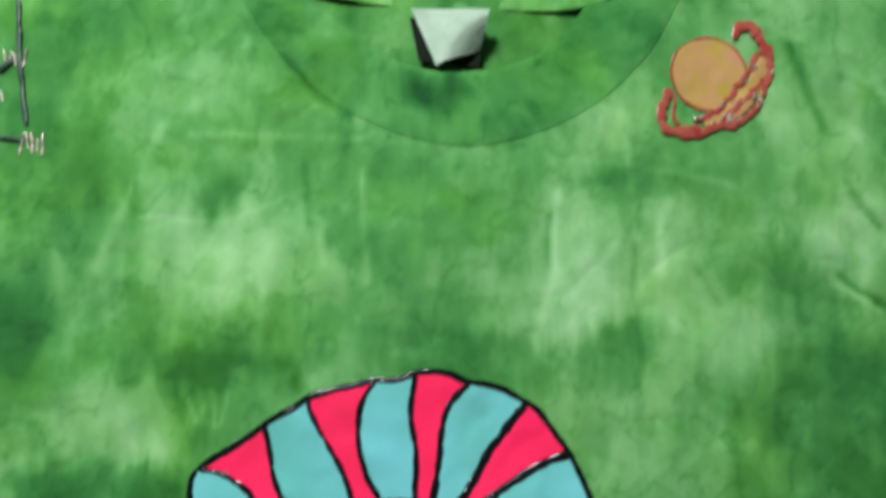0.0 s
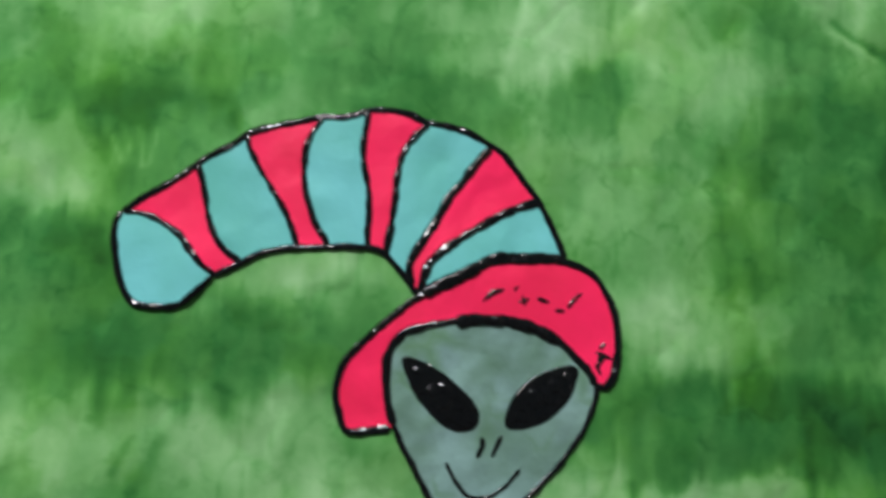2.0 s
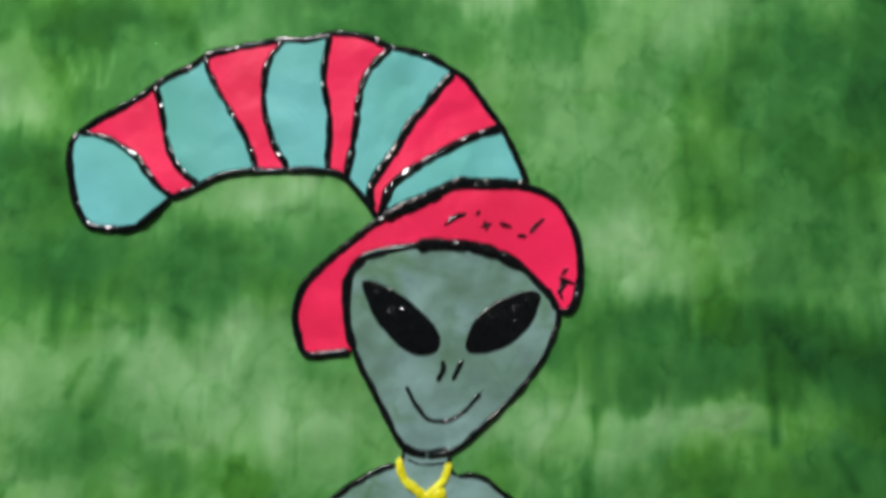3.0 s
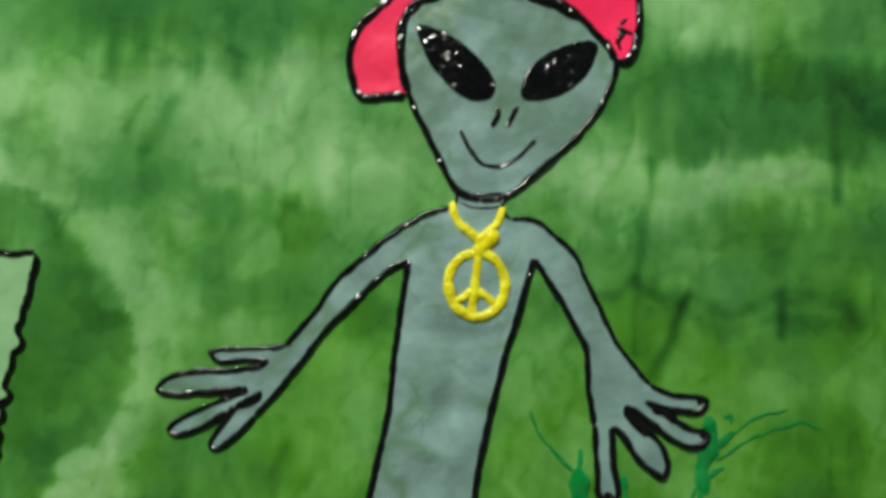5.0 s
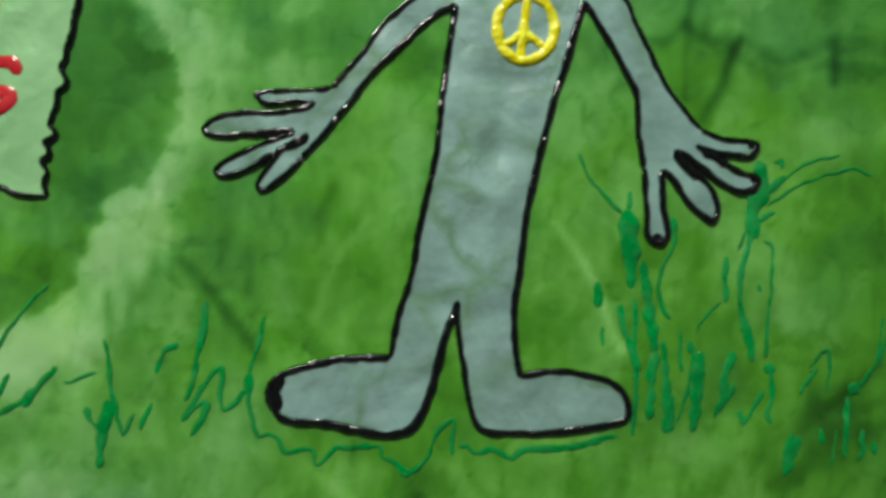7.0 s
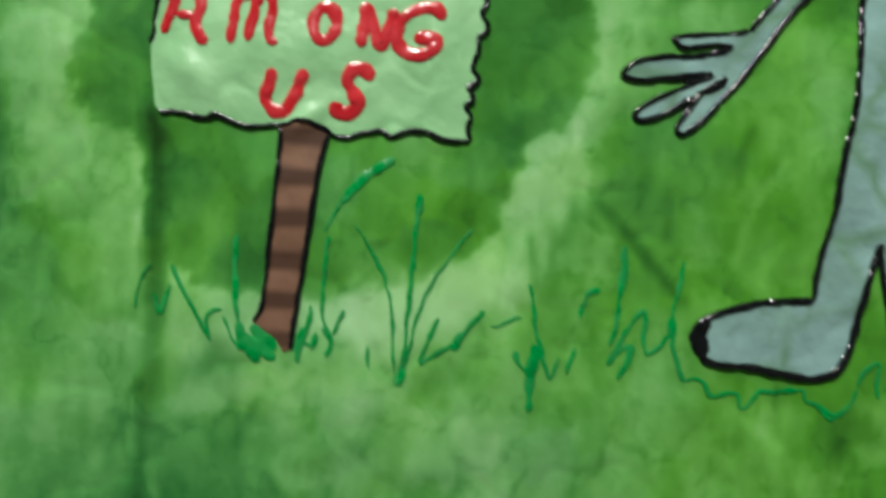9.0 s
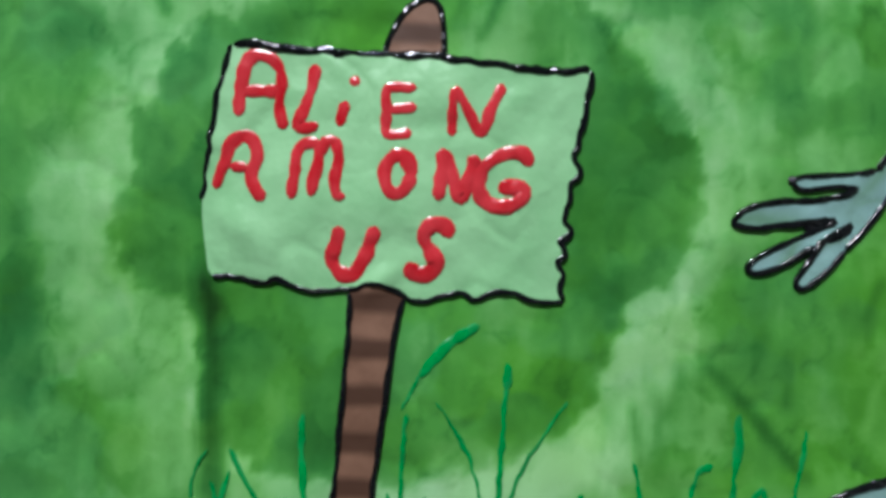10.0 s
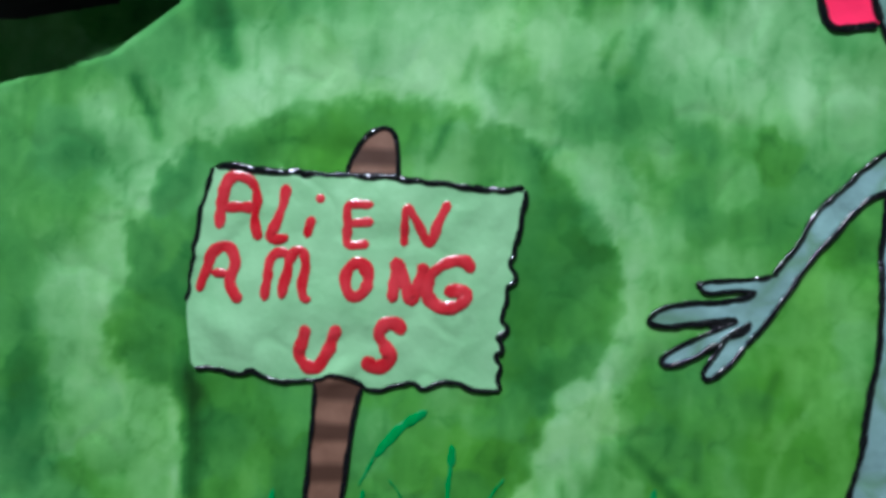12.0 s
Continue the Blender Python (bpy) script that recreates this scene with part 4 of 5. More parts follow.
FOOT_R = [(3.13, -28.39), (3.39, -29.88), (3.59, -31), (3.83, -31.64), (4.27, -31.86), (5.39, -31.87), (6.52, -31.8), (7.85, -31.6), (8.7, -31.4), (8.92, -31.08), (8.74, -30.47), (8.3, -30.1), (7.63, -29.9), (6.49, -29.76), (5.46, -29.89), (5.27, -30)]
TRUNK_R = [(5.06, -28.74), (5.04, -27.42), (5.21, -26.1), (5.37, -24.59), (5.64, -23.25), (5.9, -22.11), (6.26, -20.57), (6.62, -19.41), (6.99, -18.06), (7.26, -17.09)]
ARM_R_LOW = [(7.26, -17.09), (7.94, -18.08), (8.63, -19.22), (9.13, -20.26), (9.2, -21.5), (9.41, -22.79)]
FINGER_A = [(9.47, -24.12), (9.52, -25.07), (9.87, -25.37), (10.21, -25.06), (10.04, -24.11), (9.99, -22.87)]
FINGER_B = [(10.32, -23.06), (10.81, -23.81), (11.3, -24.28), (11.82, -24.55), (11.97, -24.07), (11.67, -23.41), (10.99, -22.76), (10.44, -22.19)]
FINGER_C = [(10.99, -22.41), (11.77, -23.03), (12.54, -23.49), (13.12, -23.48), (13.35, -23.09), (12.73, -22.91), (11.95, -22.45), (11.18, -21.99)]
FINGER_D = [(11.76, -22.16), (12.53, -22.3), (13.11, -22.29), (13.34, -21.94), (13.01, -21.81), (12.14, -21.77), (11.36, -21.44)]
ARM_R_TOP = [(11.36, -21.44), (10.78, -20.75), (10.19, -19.99), (9.69, -18.95), (9.1, -17.71), (8.77, -17.02), (8.07, -16.34), (7.27, -15.75), (6.47, -15.72)]
WEBS = [([(-2.74, -30.07), (-3.08, -30.61), (-2.86, -31.29)], 0.52), ([(11.4, -22.21), (11.85, -22.39), (12.3, -22.65)], 0.34), ([(10.44, -22.27), (10.83, -22.72), (11.3, -23.17)], 0.34), ([(-3.58, -21.94), (-3.15, -21.86), (-2.72, -21.72)], 0.28), ([(-2.95, -22.34), (-2.49, -22.18), (-2.08, -21.95)], 0.30)]
PEND_BAR = [(5.34, -16.96), (5.22, -18.2), (5.11, -19.22)]
PEND_ARM_A = [(5.22, -18.2), (4.47, -18.7)]
PEND_ARM_B = [(5.22, -18.2), (5.99, -18.73)]
CHAIN_A = [(4.38, -15.09), (4.58, -15.78), (5.38, -16.52)]
CHAIN_B = [(6.21, -15.26), (5.93, -15.96), (5.18, -16.57)]
BOARD_TOP = [(-20.6, -16.41), (-19.92, -16.42), (-19.25, -16.56), (-18.23, -16.62), (-16.88, -16.68), (-15.53, -16.74), (-14.18, -16.84), (-12.83, -17), (-11.81, -17.17), (-10.8, -17.23), (-9.95, -17.16)]
BOARD_RIGHT = [(-9.9, -17.23), (-9.99, -17.97), (-10.09, -18.48), (-10.27, -19.16), (-10.39, -19.83), (-10.32, -20.3), (-10.53, -20.67), (-10.62, -21.18), (-10.75, -21.68), (-10.62, -22.05), (-10.91, -22.35), (-10.74, -22.68), (-10.96, -22.95), (-10.81, -23.34), (-10.9, -23.71), (-10.82, -24.09)]
BOARD_LOW = [(-10.82, -24.09), (-11.67, -24.11), (-12.34, -23.88), (-13.01, -23.88), (-13.51, -24.01), (-14.01, -23.88), (-14.68, -24.02), (-15.34, -24.07), (-15.68, -23.82), (-16.43, -23.57), (-17.18, -23.72), (-18.18, -23.79), (-18.85, -23.63), (-19.35, -23.4), (-19.68, -23.56), (-20.51, -23.37), (-21.26, -23.29)]
BOARD_LEFT = [(-21.26, -23.29), (-21.44, -22.54), (-21.54, -21.71), (-21.54, -21.04), (-21.44, -20.21), (-21.32, -19.37), (-21.16, -18.53), (-21, -17.68), (-20.76, -16.83), (-20.6, -16.46)]
POST_TIP = [(-16.13, -16.67), (-15.76, -15.78), (-15.27, -15.23), (-14.75, -15.09), (-14.44, -15.34), (-14.34, -15.98), (-14.32, -16.81)]
POST_LEFT = [(-17.16, -23.82), (-17.22, -25.19), (-17.35, -26.34), (-17.46, -27.48), (-17.56, -28.62), (-17.68, -29.76), (-17.97, -30.29)]
POST_FOOT = [(-17.21, -30.88), (-16.96, -31.29), (-16.71, -31.18)]
POST_RIGHT = [(-16.65, -30.5), (-16.52, -29.55), (-16.36, -28.6), (-16.18, -27.27), (-15.98, -25.94), (-15.77, -24.6), (-15.59, -24.02)]
LETTER_A = [(-20.47, -18.56), (-20.35, -17.59), (-20.12, -16.87), (-19.62, -16.78), (-19.24, -17.13), (-19.17, -17.67), (-19.25, -18.35), (-19.09, -18.94)]
BAR_A = [(-20.33, -17.81), (-19.27, -17.81)]
LETTER_L = [(-18.15, -17.03), (-18.26, -17.67), (-18.47, -18.26), (-18.72, -18.85), (-18.38, -18.94), (-18.08, -18.82)]
LETTER_I = [(-17.26, -18.14), (-17.38, -18.55), (-17.46, -18.88)]
LETTER_E = [(-15.16, -17.76), (-16, -17.76), (-16.07, -18.51), (-16.03, -19.11), (-15.32, -19.08)]
BAR_E = [(-16, -18.39), (-15.16, -18.33)]
LETTER_N = [(-14.14, -19.17), (-14.09, -18.5), (-13.98, -17.86), (-13.59, -18.53), (-13.25, -19.09), (-12.96, -18.41), (-12.57, -17.61)]
LETTER_AA = [(-21.13, -20.71), (-20.89, -20), (-20.7, -19.45), (-20.36, -19.16), (-20.03, -19.28), (-19.89, -19.78), (-20.08, -20.29), (-19.96, -20.7), (-19.71, -21.07)]
BAR_AA = [(-20.72, -20.07), (-20.13, -20.12)]
LETTER_M = [(-18.9, -21.03), (-18.79, -20.36), (-18.71, -19.69), (-18.47, -19.39), (-18.13, -19.44), (-18.08, -19.86), (-18.2, -20.45), (-18.33, -20.95)]
LETTER_MM = [(-18.04, -19.78), (-17.84, -19.35), (-17.58, -19.35), (-17.49, -19.86), (-17.6, -20.53), (-17.53, -20.95), (-17.28, -20.98)]
LETTER_NN = [(-14.55, -21.1), (-14.43, -20.43), (-14.38, -19.76), (-14.09, -20.43), (-13.87, -21.02), (-13.59, -20.35), (-13.42, -19.76)]
LETTER_G = [(-11.79, -20.09), (-11.99, -19.74), (-12.49, -19.69), (-13.08, -20.04), (-13.34, -20.6), (-13.17, -21.1), (-12.67, -21.32), (-12.16, -21.15), (-11.99, -20.81), (-12.41, -20.71), (-12.75, -20.81)]
LETTER_U = [(-17.44, -21.86), (-17.56, -22.36), (-17.72, -22.78), (-17.52, -23.19), (-17.1, -23.28), (-16.77, -22.86), (-16.55, -22.28), (-16.39, -21.86)]
LETTER_S = [(-14.18, -22.19), (-14.34, -21.86), (-14.76, -21.82), (-14.98, -22.19), (-14.76, -22.61), (-14.59, -22.99), (-14.84, -23.27), (-15.26, -23.27), (-15.46, -22.94)]
LETTER_O = ellipse(-15.74, -20.32, 0.39, 0.58, -8, 10)
DOT_I = (-17, -17.53)
RING_LOOP = [(13.17, 12.98), (12.77, 12.07), (12.83, 11.22), (13.58, 10.91), (14.52, 11.08)]
RING_OUT = [(14.33, 10.92), (15.12, 11.19), (16.3, 11.52), (17.11, 12.11), (17.66, 13.24), (18.01, 14.46)]
RING_TOP = [(17.95, 14.38), (17.64, 15.28), (17.24, 15.91), (16.72, 16.1), (16.21, 15.46)]
RING_IN = [(14.13, 11.55), (14.97, 11.82), (15.9, 12.63), (16.75, 13.77), (17.4, 14.81)]
RING_MID = [(15.3, 11.3), (16.08, 12.15), (16.9, 12.75), (17.58, 13.64)]
RING_LEFT = [(13.27, 12.79), (13.22, 11.86), (13.58, 11.33)]
STAR_LINE = [(-16.22, 16.86), (-16.05, 15.29), (-15.74, 12.91), (-15.32, 10.97)]
STAR_SIDE = [(-16.82, 13.42), (-16.19, 14.01)]
STAR_LOW = [(-16.54, 10.44), (-15.43, 10.32)]
STAR_A = (-16.14, 14.09)
STAR_B = (-15.01, 10.2)
BLADES_REED = [
    ([(7.14, -22.36), (7.53, -23.11), (8.02, -23.77), (8.66, -24.36)], 0.10),
    ([(8.92, -23.6), (8.89, -24.23)], 0.17),
    ([(8.81, -24.23), (8.9, -25.08), (8.97, -26.03), (8.98, -26.88)], 0.40),
    ([(10.35, -24.58), (10.47, -25.05), (10.34, -25.62), (10.06, -26.2), (9.94, -26.96), (10.08, -27.62), (10.37, -27.9)], 0.10),
    ([(10.35, -24.45), (10.47, -25.01)], 0.22),
    ([(9.39, -25.98), (9.5, -26.78), (9.6, -27.53), (9.71, -28.38), (9.81, -29.04)], 0.26),
    ([(7.87, -26.71), (7.9, -27.56)], 0.18),
    ([(8.01, -28.22), (8.05, -28.88)], 0.10),
    ([(8.64, -27.45), (8.69, -28.3), (8.95, -28.86), (9.15, -29.61)], 0.20),
    ([(9.1, -27.26), (9.14, -28.86), (9.14, -30.55), (9.08, -31.87)], 0.15),
    ([(9.81, -29.04), (9.68, -29.8), (9.63, -31.3)], 0.26),
]
BLADES_CLUMP = [
    ([(10.09, -28.66), (10.15, -30.17), (10.28, -31.48)], 0.20),
    ([(10.17, -30.45), (10.31, -31.1), (10.17, -31.76)], 0.32),
    ([(11.15, -28.83), (11, -29.78), (10.75, -30.91), (10.54, -31.38)], 0.10),
    ([(10.95, -28.65), (11.03, -29.06)], 0.18),
    ([(11.34, -29.02), (11.29, -29.77), (11.22, -30.72), (11.08, -31.7)], 0.28),
    ([(10.66, -28.27), (10.63, -29.22), (10.7, -29.69)], 0.12),
    ([(12.49, -29), (12.25, -29.76), (12.18, -30.52), (11.9, -31.24)], 0.24),
    ([(12.54, -30.1), (12.26, -30.74)], 0.14),
    ([(12.77, -27.77), (13.01, -28.62), (13.2, -29.33)], 0.20),
    ([(13.13, -24.81), (12.94, -25.58), (12.75, -26.34), (12.72, -27.29), (12.77, -27.86)], 0.13),
    ([(12.93, -24.81), (12.65, -25.54)], 0.09),
    ([(12.27, -25.78), (12.22, -26.73), (12.22, -27.34)], 0.14),
]
BLADES_TALL = [
    ([(13.52, -25.22), (13.81, -25.41), (13.76, -26.32), (13.73, -27.09), (13.64, -28.23), (13.61, -29.18)], 0.10),
    ([(13.34, -22.47), (13.5, -23.08), (13.31, -23.85), (13.12, -24.43), (13.28, -25.11)], 0.36),
    ([(13.92, -22.53), (14.19, -22.45), (14.2, -22.72)], 0.14),
    ([(14.31, -22.97), (13.7, -23.46), (13.28, -24.08)], 0.18),
    ([(13.94, -24.18), (13.42, -24.52)], 0.14),
    ([(13.7, -23.65), (14.47, -22.87), (15.24, -22.43), (16.22, -22.21)], 0.07),
    ([(13.7, -24.03), (14.47, -23.44), (15.44, -23), (16.61, -22.67), (17.36, -22.84)], 0.07),
    ([(13.3, -26.68), (13.42, -26.94)], 0.14),
    ([(12.09, -27.3), (11.61, -27.69), (11.24, -28.3)], 0.07),
    ([(13.75, -29.55), (13.85, -30.31), (13.72, -31.06), (13.8, -31.44)], 0.14),
    ([(13.55, -29.55), (13.98, -29.51)], 0.22),
    ([(12.8, -31.45), (13.18, -30.98), (13.56, -30.31)], 0.12),
]
BLADES_BANK = [
    ([(12.76, -30.98), (12.86, -31.49)], 0.14),
    ([(14.79, -30.41), (15.14, -29.87), (15.43, -29.53), (15.14, -29.61)], 0.12),
    ([(15.1, -29.53), (15.48, -29.05), (15.77, -28.96), (15.83, -29.52), (15.74, -30.28)], 0.09),
    ([(14.53, -31.72), (14.5, -32.37), (14.31, -33.17)], 0.34),
    ([(14.84, -31.84), (14.65, -32.56)], 0.18),
    ([(16.61, -30.42), (16.88, -30.04)], 0.28),
    ([(16.57, -30.46), (16.46, -31.6), (16.41, -32.58)], 0.12),
    ([(17.38, -29.5), (16.79, -30.37)], 0.14),
    ([(17.61, -27.79), (17.52, -28.74), (17.42, -29.54)], 0.10),
    ([(16.08, -31.6), (16.04, -32.36), (15.99, -32.93)], 0.08),
    ([(17.01, -31.59), (17.09, -32.35), (16.89, -32.65)], 0.13),
    ([(17.41, -32.06), (17.51, -32.48)], 0.15),
    ([(15.61, -31.57), (15.58, -32.1)], 0.14),
    ([(18.03, -31.58), (17.94, -32.19)], 0.13),
    ([(18.13, -26.06), (17.9, -27.78), (17.62, -29.5)], 0.08),
]
BLADES_LEFT = [
    ([(-8.76, -28.93), (-8.61, -29.67), (-8.57, -30.4), (-8.32, -31.32), (-8.08, -32.14), (-7.85, -31.68), (-7.72, -31.4)], 0.12),
    ([(-8.55, -30.96), (-8.71, -32.06), (-8.81, -33.19)], 0.24),
    ([(-9.23, -31.18), (-9.09, -31.6), (-8.86, -31.91)], 0.16),
    ([(-7.1, -30.05), (-6.91, -29.55), (-6.65, -29.18), (-6.34, -29.08)], 0.15),
    ([(-5.5, -27.59), (-5.51, -28.52), (-5.67, -29.44), (-5.83, -30.37), (-6.05, -30.98)], 0.17),
    ([(-11.24, -30.9), (-10.71, -30.34), (-10.27, -29.88)], 0.13),
    ([(-10.08, -30.31), (-9.8, -30.38), (-9.05, -30.01)], 0.07),
    ([(-7.16, -31.09), (-7.4, -31.58), (-7.48, -31.97)], 0.12),
    ([(-6.12, -31.61), (-5.77, -31.01), (-5.42, -30.46), (-4.98, -29.9), (-4.83, -29.84), (-4.87, -30.54), (-4.79, -31.28), (-4.39, -31), (-4.04, -30.62), (-3.92, -30.07)], 0.12),
    ([(-5.3, -30.95), (-5.43, -31.47), (-5.78, -32.14)], 0.20),
]
BLADES_FEET = [
    ([(-6.12, -31.66), (-5.76, -31.25), (-5.31, -30.95)], 0.13),
    ([(-3.46, -28.08), (-3.62, -28.86), (-3.82, -29.6), (-3.92, -30.25)], 0.12),
    ([(-3.91, -29.98), (-3.98, -30.75)], 0.22),
    ([(-3.92, -30.25), (-3.92, -30.9), (-3.73, -31.64), (-3.57, -32.19)], 0.12),
    ([(-3.57, -32.19), (-3.17, -32.04), (-2.89, -32.18), (-2.64, -32.64), (-1.87, -32.54), (-1.68, -32.63), (-1.58, -33.05), (-1.12, -32.72), (-0.85, -32.49), (-0.2, -32.48)], 0.12),
    ([(-0.57, -32.54), (0.2, -32.37)], 0.15),
    ([(-0.2, -32.48), (0.54, -32.42), (0.64, -32.79), (0.92, -32.88), (1.3, -33.15), (1.67, -33.28), (1.95, -33.06), (2.22, -32.68), (2.35, -32.31)], 0.13),
    ([(2.35, -32.31), (2.52, -31.84), (2.87, -31.56), (3.04, -31.52), (3, -32.12), (3.01, -32.68)], 0.12),
]
BLADES_GROUND = [
    ([(3.24, -32.3), (3.53, -32.39), (3.72, -32.58), (4.28, -32.48), (4.65, -32.57), (5.03, -32.75), (5.4, -32.47), (6.34, -32.36), (7.29, -32.22), (8.04, -31.97), (8.57, -31.91)], 0.14),
    ([(5.97, -32.48), (6.63, -32.32)], 0.15),
    ([(7.51, -32.18), (8.08, -31.99)], 0.20),
    ([(1.07, -32.92), (1.49, -33.43), (1.76, -33.02)], 0.12),
]
BLADES_SIGN = [
    ([(-13.33, -24.81), (-14.09, -25.24), (-14.74, -25.83), (-15.12, -26.31)], 0.22),
    ([(-15.12, -26.27), (-15.39, -26.79), (-15.63, -27.31)], 0.08),
    ([(-15.52, -27.42), (-15.65, -28.41), (-15.69, -29.35), (-15.68, -30.11), (-15.4, -30.9)], 0.15),
    ([(-12.5, -25.95), (-12.54, -26.73)], 0.20),
    ([(-12.55, -26.66), (-12.63, -27.8), (-12.79, -29.32), (-12.91, -30.83), (-13.13, -32.38)], 0.12),
    ([(-14.63, -27.06), (-14.14, -27.82), (-13.65, -28.76), (-13.41, -29.89), (-13.3, -31.21), (-13.22, -32.38)], 0.09),
    ([(-10.67, -27.16), (-11.39, -27.97), (-12.13, -29.12), (-12.59, -30.26), (-12.86, -31.59), (-13.04, -32.19)], 0.08),
    ([(-11.78, -30.12), (-12.11, -30.82), (-12.44, -31.62)], 0.15),
    ([(-10.86, -30.7), (-11.73, -31.2), (-12.44, -31.69)], 0.11),
    ([(-10.98, -30.58), (-11.35, -31.19)], 0.20),
    ([(-12.93, -31.77), (-13.15, -32.38)], 0.16),
]
BLADES_POST = [
    ([(-18.6, -27.38), (-18.62, -28.44), (-18.55, -29.58), (-18.42, -30.74)], 0.14),
    ([(-20.77, -28.43), (-20.25, -29.41), (-19.76, -30.25), (-19.35, -30.94)], 0.12),
    ([(-19.39, -30.91), (-19.52, -30.34), (-19.3, -29.93), (-18.98, -29.88)], 0.08),
    ([(-21.41, -28.38), (-21.86, -29.24), (-21.97, -29.9)], 0.10),
    ([(-20.79, -29.04), (-21.12, -30.02), (-21.34, -29.38)], 0.10),
    ([(-14.19, -31.07), (-14.08, -31.82)], 0.10),
    ([(-18.45, -30.29), (-18.3, -30.99), (-18.03, -31.27)], 0.18),
    ([(-18.16, -30.67), (-17.92, -31.17), (-17.85, -31.68)], 0.28),
    ([(-17.78, -30.55), (-17.66, -31.07), (-17.27, -31.58)], 0.28),
    ([(-17.51, -30.66), (-17.2, -31.26)], 0.24),
    ([(-18.01, -30.4), (-17.59, -30.92)], 0.24),
]
BLADES_TUFT = [
    ([(-18.34, -30.74), (-18.1, -31.3)], 0.20),
    ([(-16.35, -30.46), (-16.45, -31.06), (-16.5, -31.66)], 0.18),
    ([(-16.17, -30.04), (-16.25, -30.91)], 0.13),
    ([(-15.87, -30.64), (-15.98, -31.21)], 0.14),
    ([(-15.63, -30.45), (-15.4, -30.95), (-15.5, -31.46)], 0.13),
    ([(-14.96, -29.87), (-15.33, -30.71)], 0.10),
    ([(-16.49, -30.91), (-16.04, -31.09)], 0.12),
    ([(-16.06, -29.74), (-16.12, -30.4)], 0.08),
    ([(-18.96, -30.15), (-18.72, -30.71), (-18.37, -31.23)], 0.08),
]


def shoulder(x):
    return 22.0 - 0.19 * np.abs(x - MID)


def seam_height(x):
    """Height of the neck seam at x, in centimetres."""
    line = smooth(NECK_SEAM, False, 0.2)
    return np.interp(x, line[:, 0], line[:, 1], left=99, right=99)


def armhole(z):
    """Half-width of the body at height z."""
    return np.interp(z, [-60, -13.6, -13.2, -12.4, -10.4, -7, 0, 20], [HALF, HALF, 31.5, 28.5, 25.8, 24.6, 24.0, 24.0])


def under_arm(out):
    """Height of the armhole's lower edge at a distance from the middle."""
    return np.interp(out, [25.6, 25.9, 27.2, 29.3, 31.5, 33.0], [30.0, -10.4, -11.6, -13.0, -13.4, -13.6])


def body_panel(name, front, label):
    wide, step = (HALF, 0.16) if front else (HALF + 3, 0.3)
    xs, zs = np.arange(MID - wide, MID + wide + 0.01, step), np.arange(HEM, 22.01, step)
    gx, gz = np.meshgrid(xs, zs)
    lower = under_arm(np.abs(gx - MID)) + (0.0 if front else 3.6)
    edge = np.where(gz < (-10.6 if front else -8.0), wide, armhole(gz))
    keep = (gz <= shoulder(gx) + 0.1) & (np.abs(gx - MID) <= edge + 0.95 * step) & (gz < lower + 0.95 * step)
    gx, gz = MID + np.clip(gx - MID, -edge, edge), np.minimum(gz, lower)
    if front:
        top = seam_height(gx)
        keep &= gz < top + 0.95 * step
        gz = np.minimum(gz, top)
    # towards the sides the cloth turns back to the other half
    side = np.clip((np.abs(gx - MID) - (armhole(gz) - 1.2)) / 1.2, 0, 1) ** 2
    if front:
        p = on_cloth(gx, gz)
        p[..., 1] += 0.008 * side
    else:
        near = np.exp(-(((gx - MID) / 16) ** 2) - ((gz - 19) / 12) ** 2)
        rise = np.clip((gz - shoulder(gx) + 3) / 3, 0, 1) ** 2 * (np.abs(gx - MID) > 10.5)
        p = np.stack([gx / 100, 0.036 - 0.026 * near + 0.006 * (fbm(gx / 7, gz / 9, 61, 3) - 0.5) - 0.010 * side, BASE + gz / 100], -1)
        p[..., 1] += (0.0005 - drape(gx, gz) - p[..., 1]) * rise
    ids = np.full(gx.shape, -1)
    ids[keep] = np.arange(keep.sum())
    a, b, c, d = ids[:-1, :-1], ids[:-1, 1:], ids[1:, 1:], ids[1:, :-1]
    ok = (a >= 0) & (b >= 0) & (c >= 0) & (d >= 0)
    faces = np.stack([a[ok], b[ok], c[ok], d[ok]], 1).tolist()
    ob = link(name, p[keep], faces, COTTON, shirt, label)
    # the back's dye is deepened to paint in the shade inside the shirt
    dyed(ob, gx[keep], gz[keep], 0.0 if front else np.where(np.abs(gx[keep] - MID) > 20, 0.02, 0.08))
    return ob


body_panel("front_panel", True, "mottled light and dark green front")
body_panel("back_panel", False, "inside of the back, green dye deepened for shade")


def side_seam(sign):
    """The narrow strip that joins front and back along the body's side."""
    zs = np.arange(HEM, -13.6, 0.5)
    x = MID + sign * HALF + 0 * zs
    front, back = on_cloth(x, zs), on_cloth(x, zs)
    front[:, 1] += 0.008
    back[:, 1] = 0.030
    back[:, 0] += sign * 0.03
    mid = (front + back) / 2
    mid[:, 0] += sign * 0.006
    verts, n = np.stack([front, mid, back], 1).reshape(-1, 3), len(zs)
    faces = [(k * 3 + j, k * 3 + j + 1, k * 3 + j + 4, k * 3 + j + 3) for k in range(n - 1) for j in range(2)]
    ob = link("side_seam", verts, faces, COTTON, shirt)
    dyed(ob, np.repeat(x, 3), np.repeat(zs, 3), 0.15)


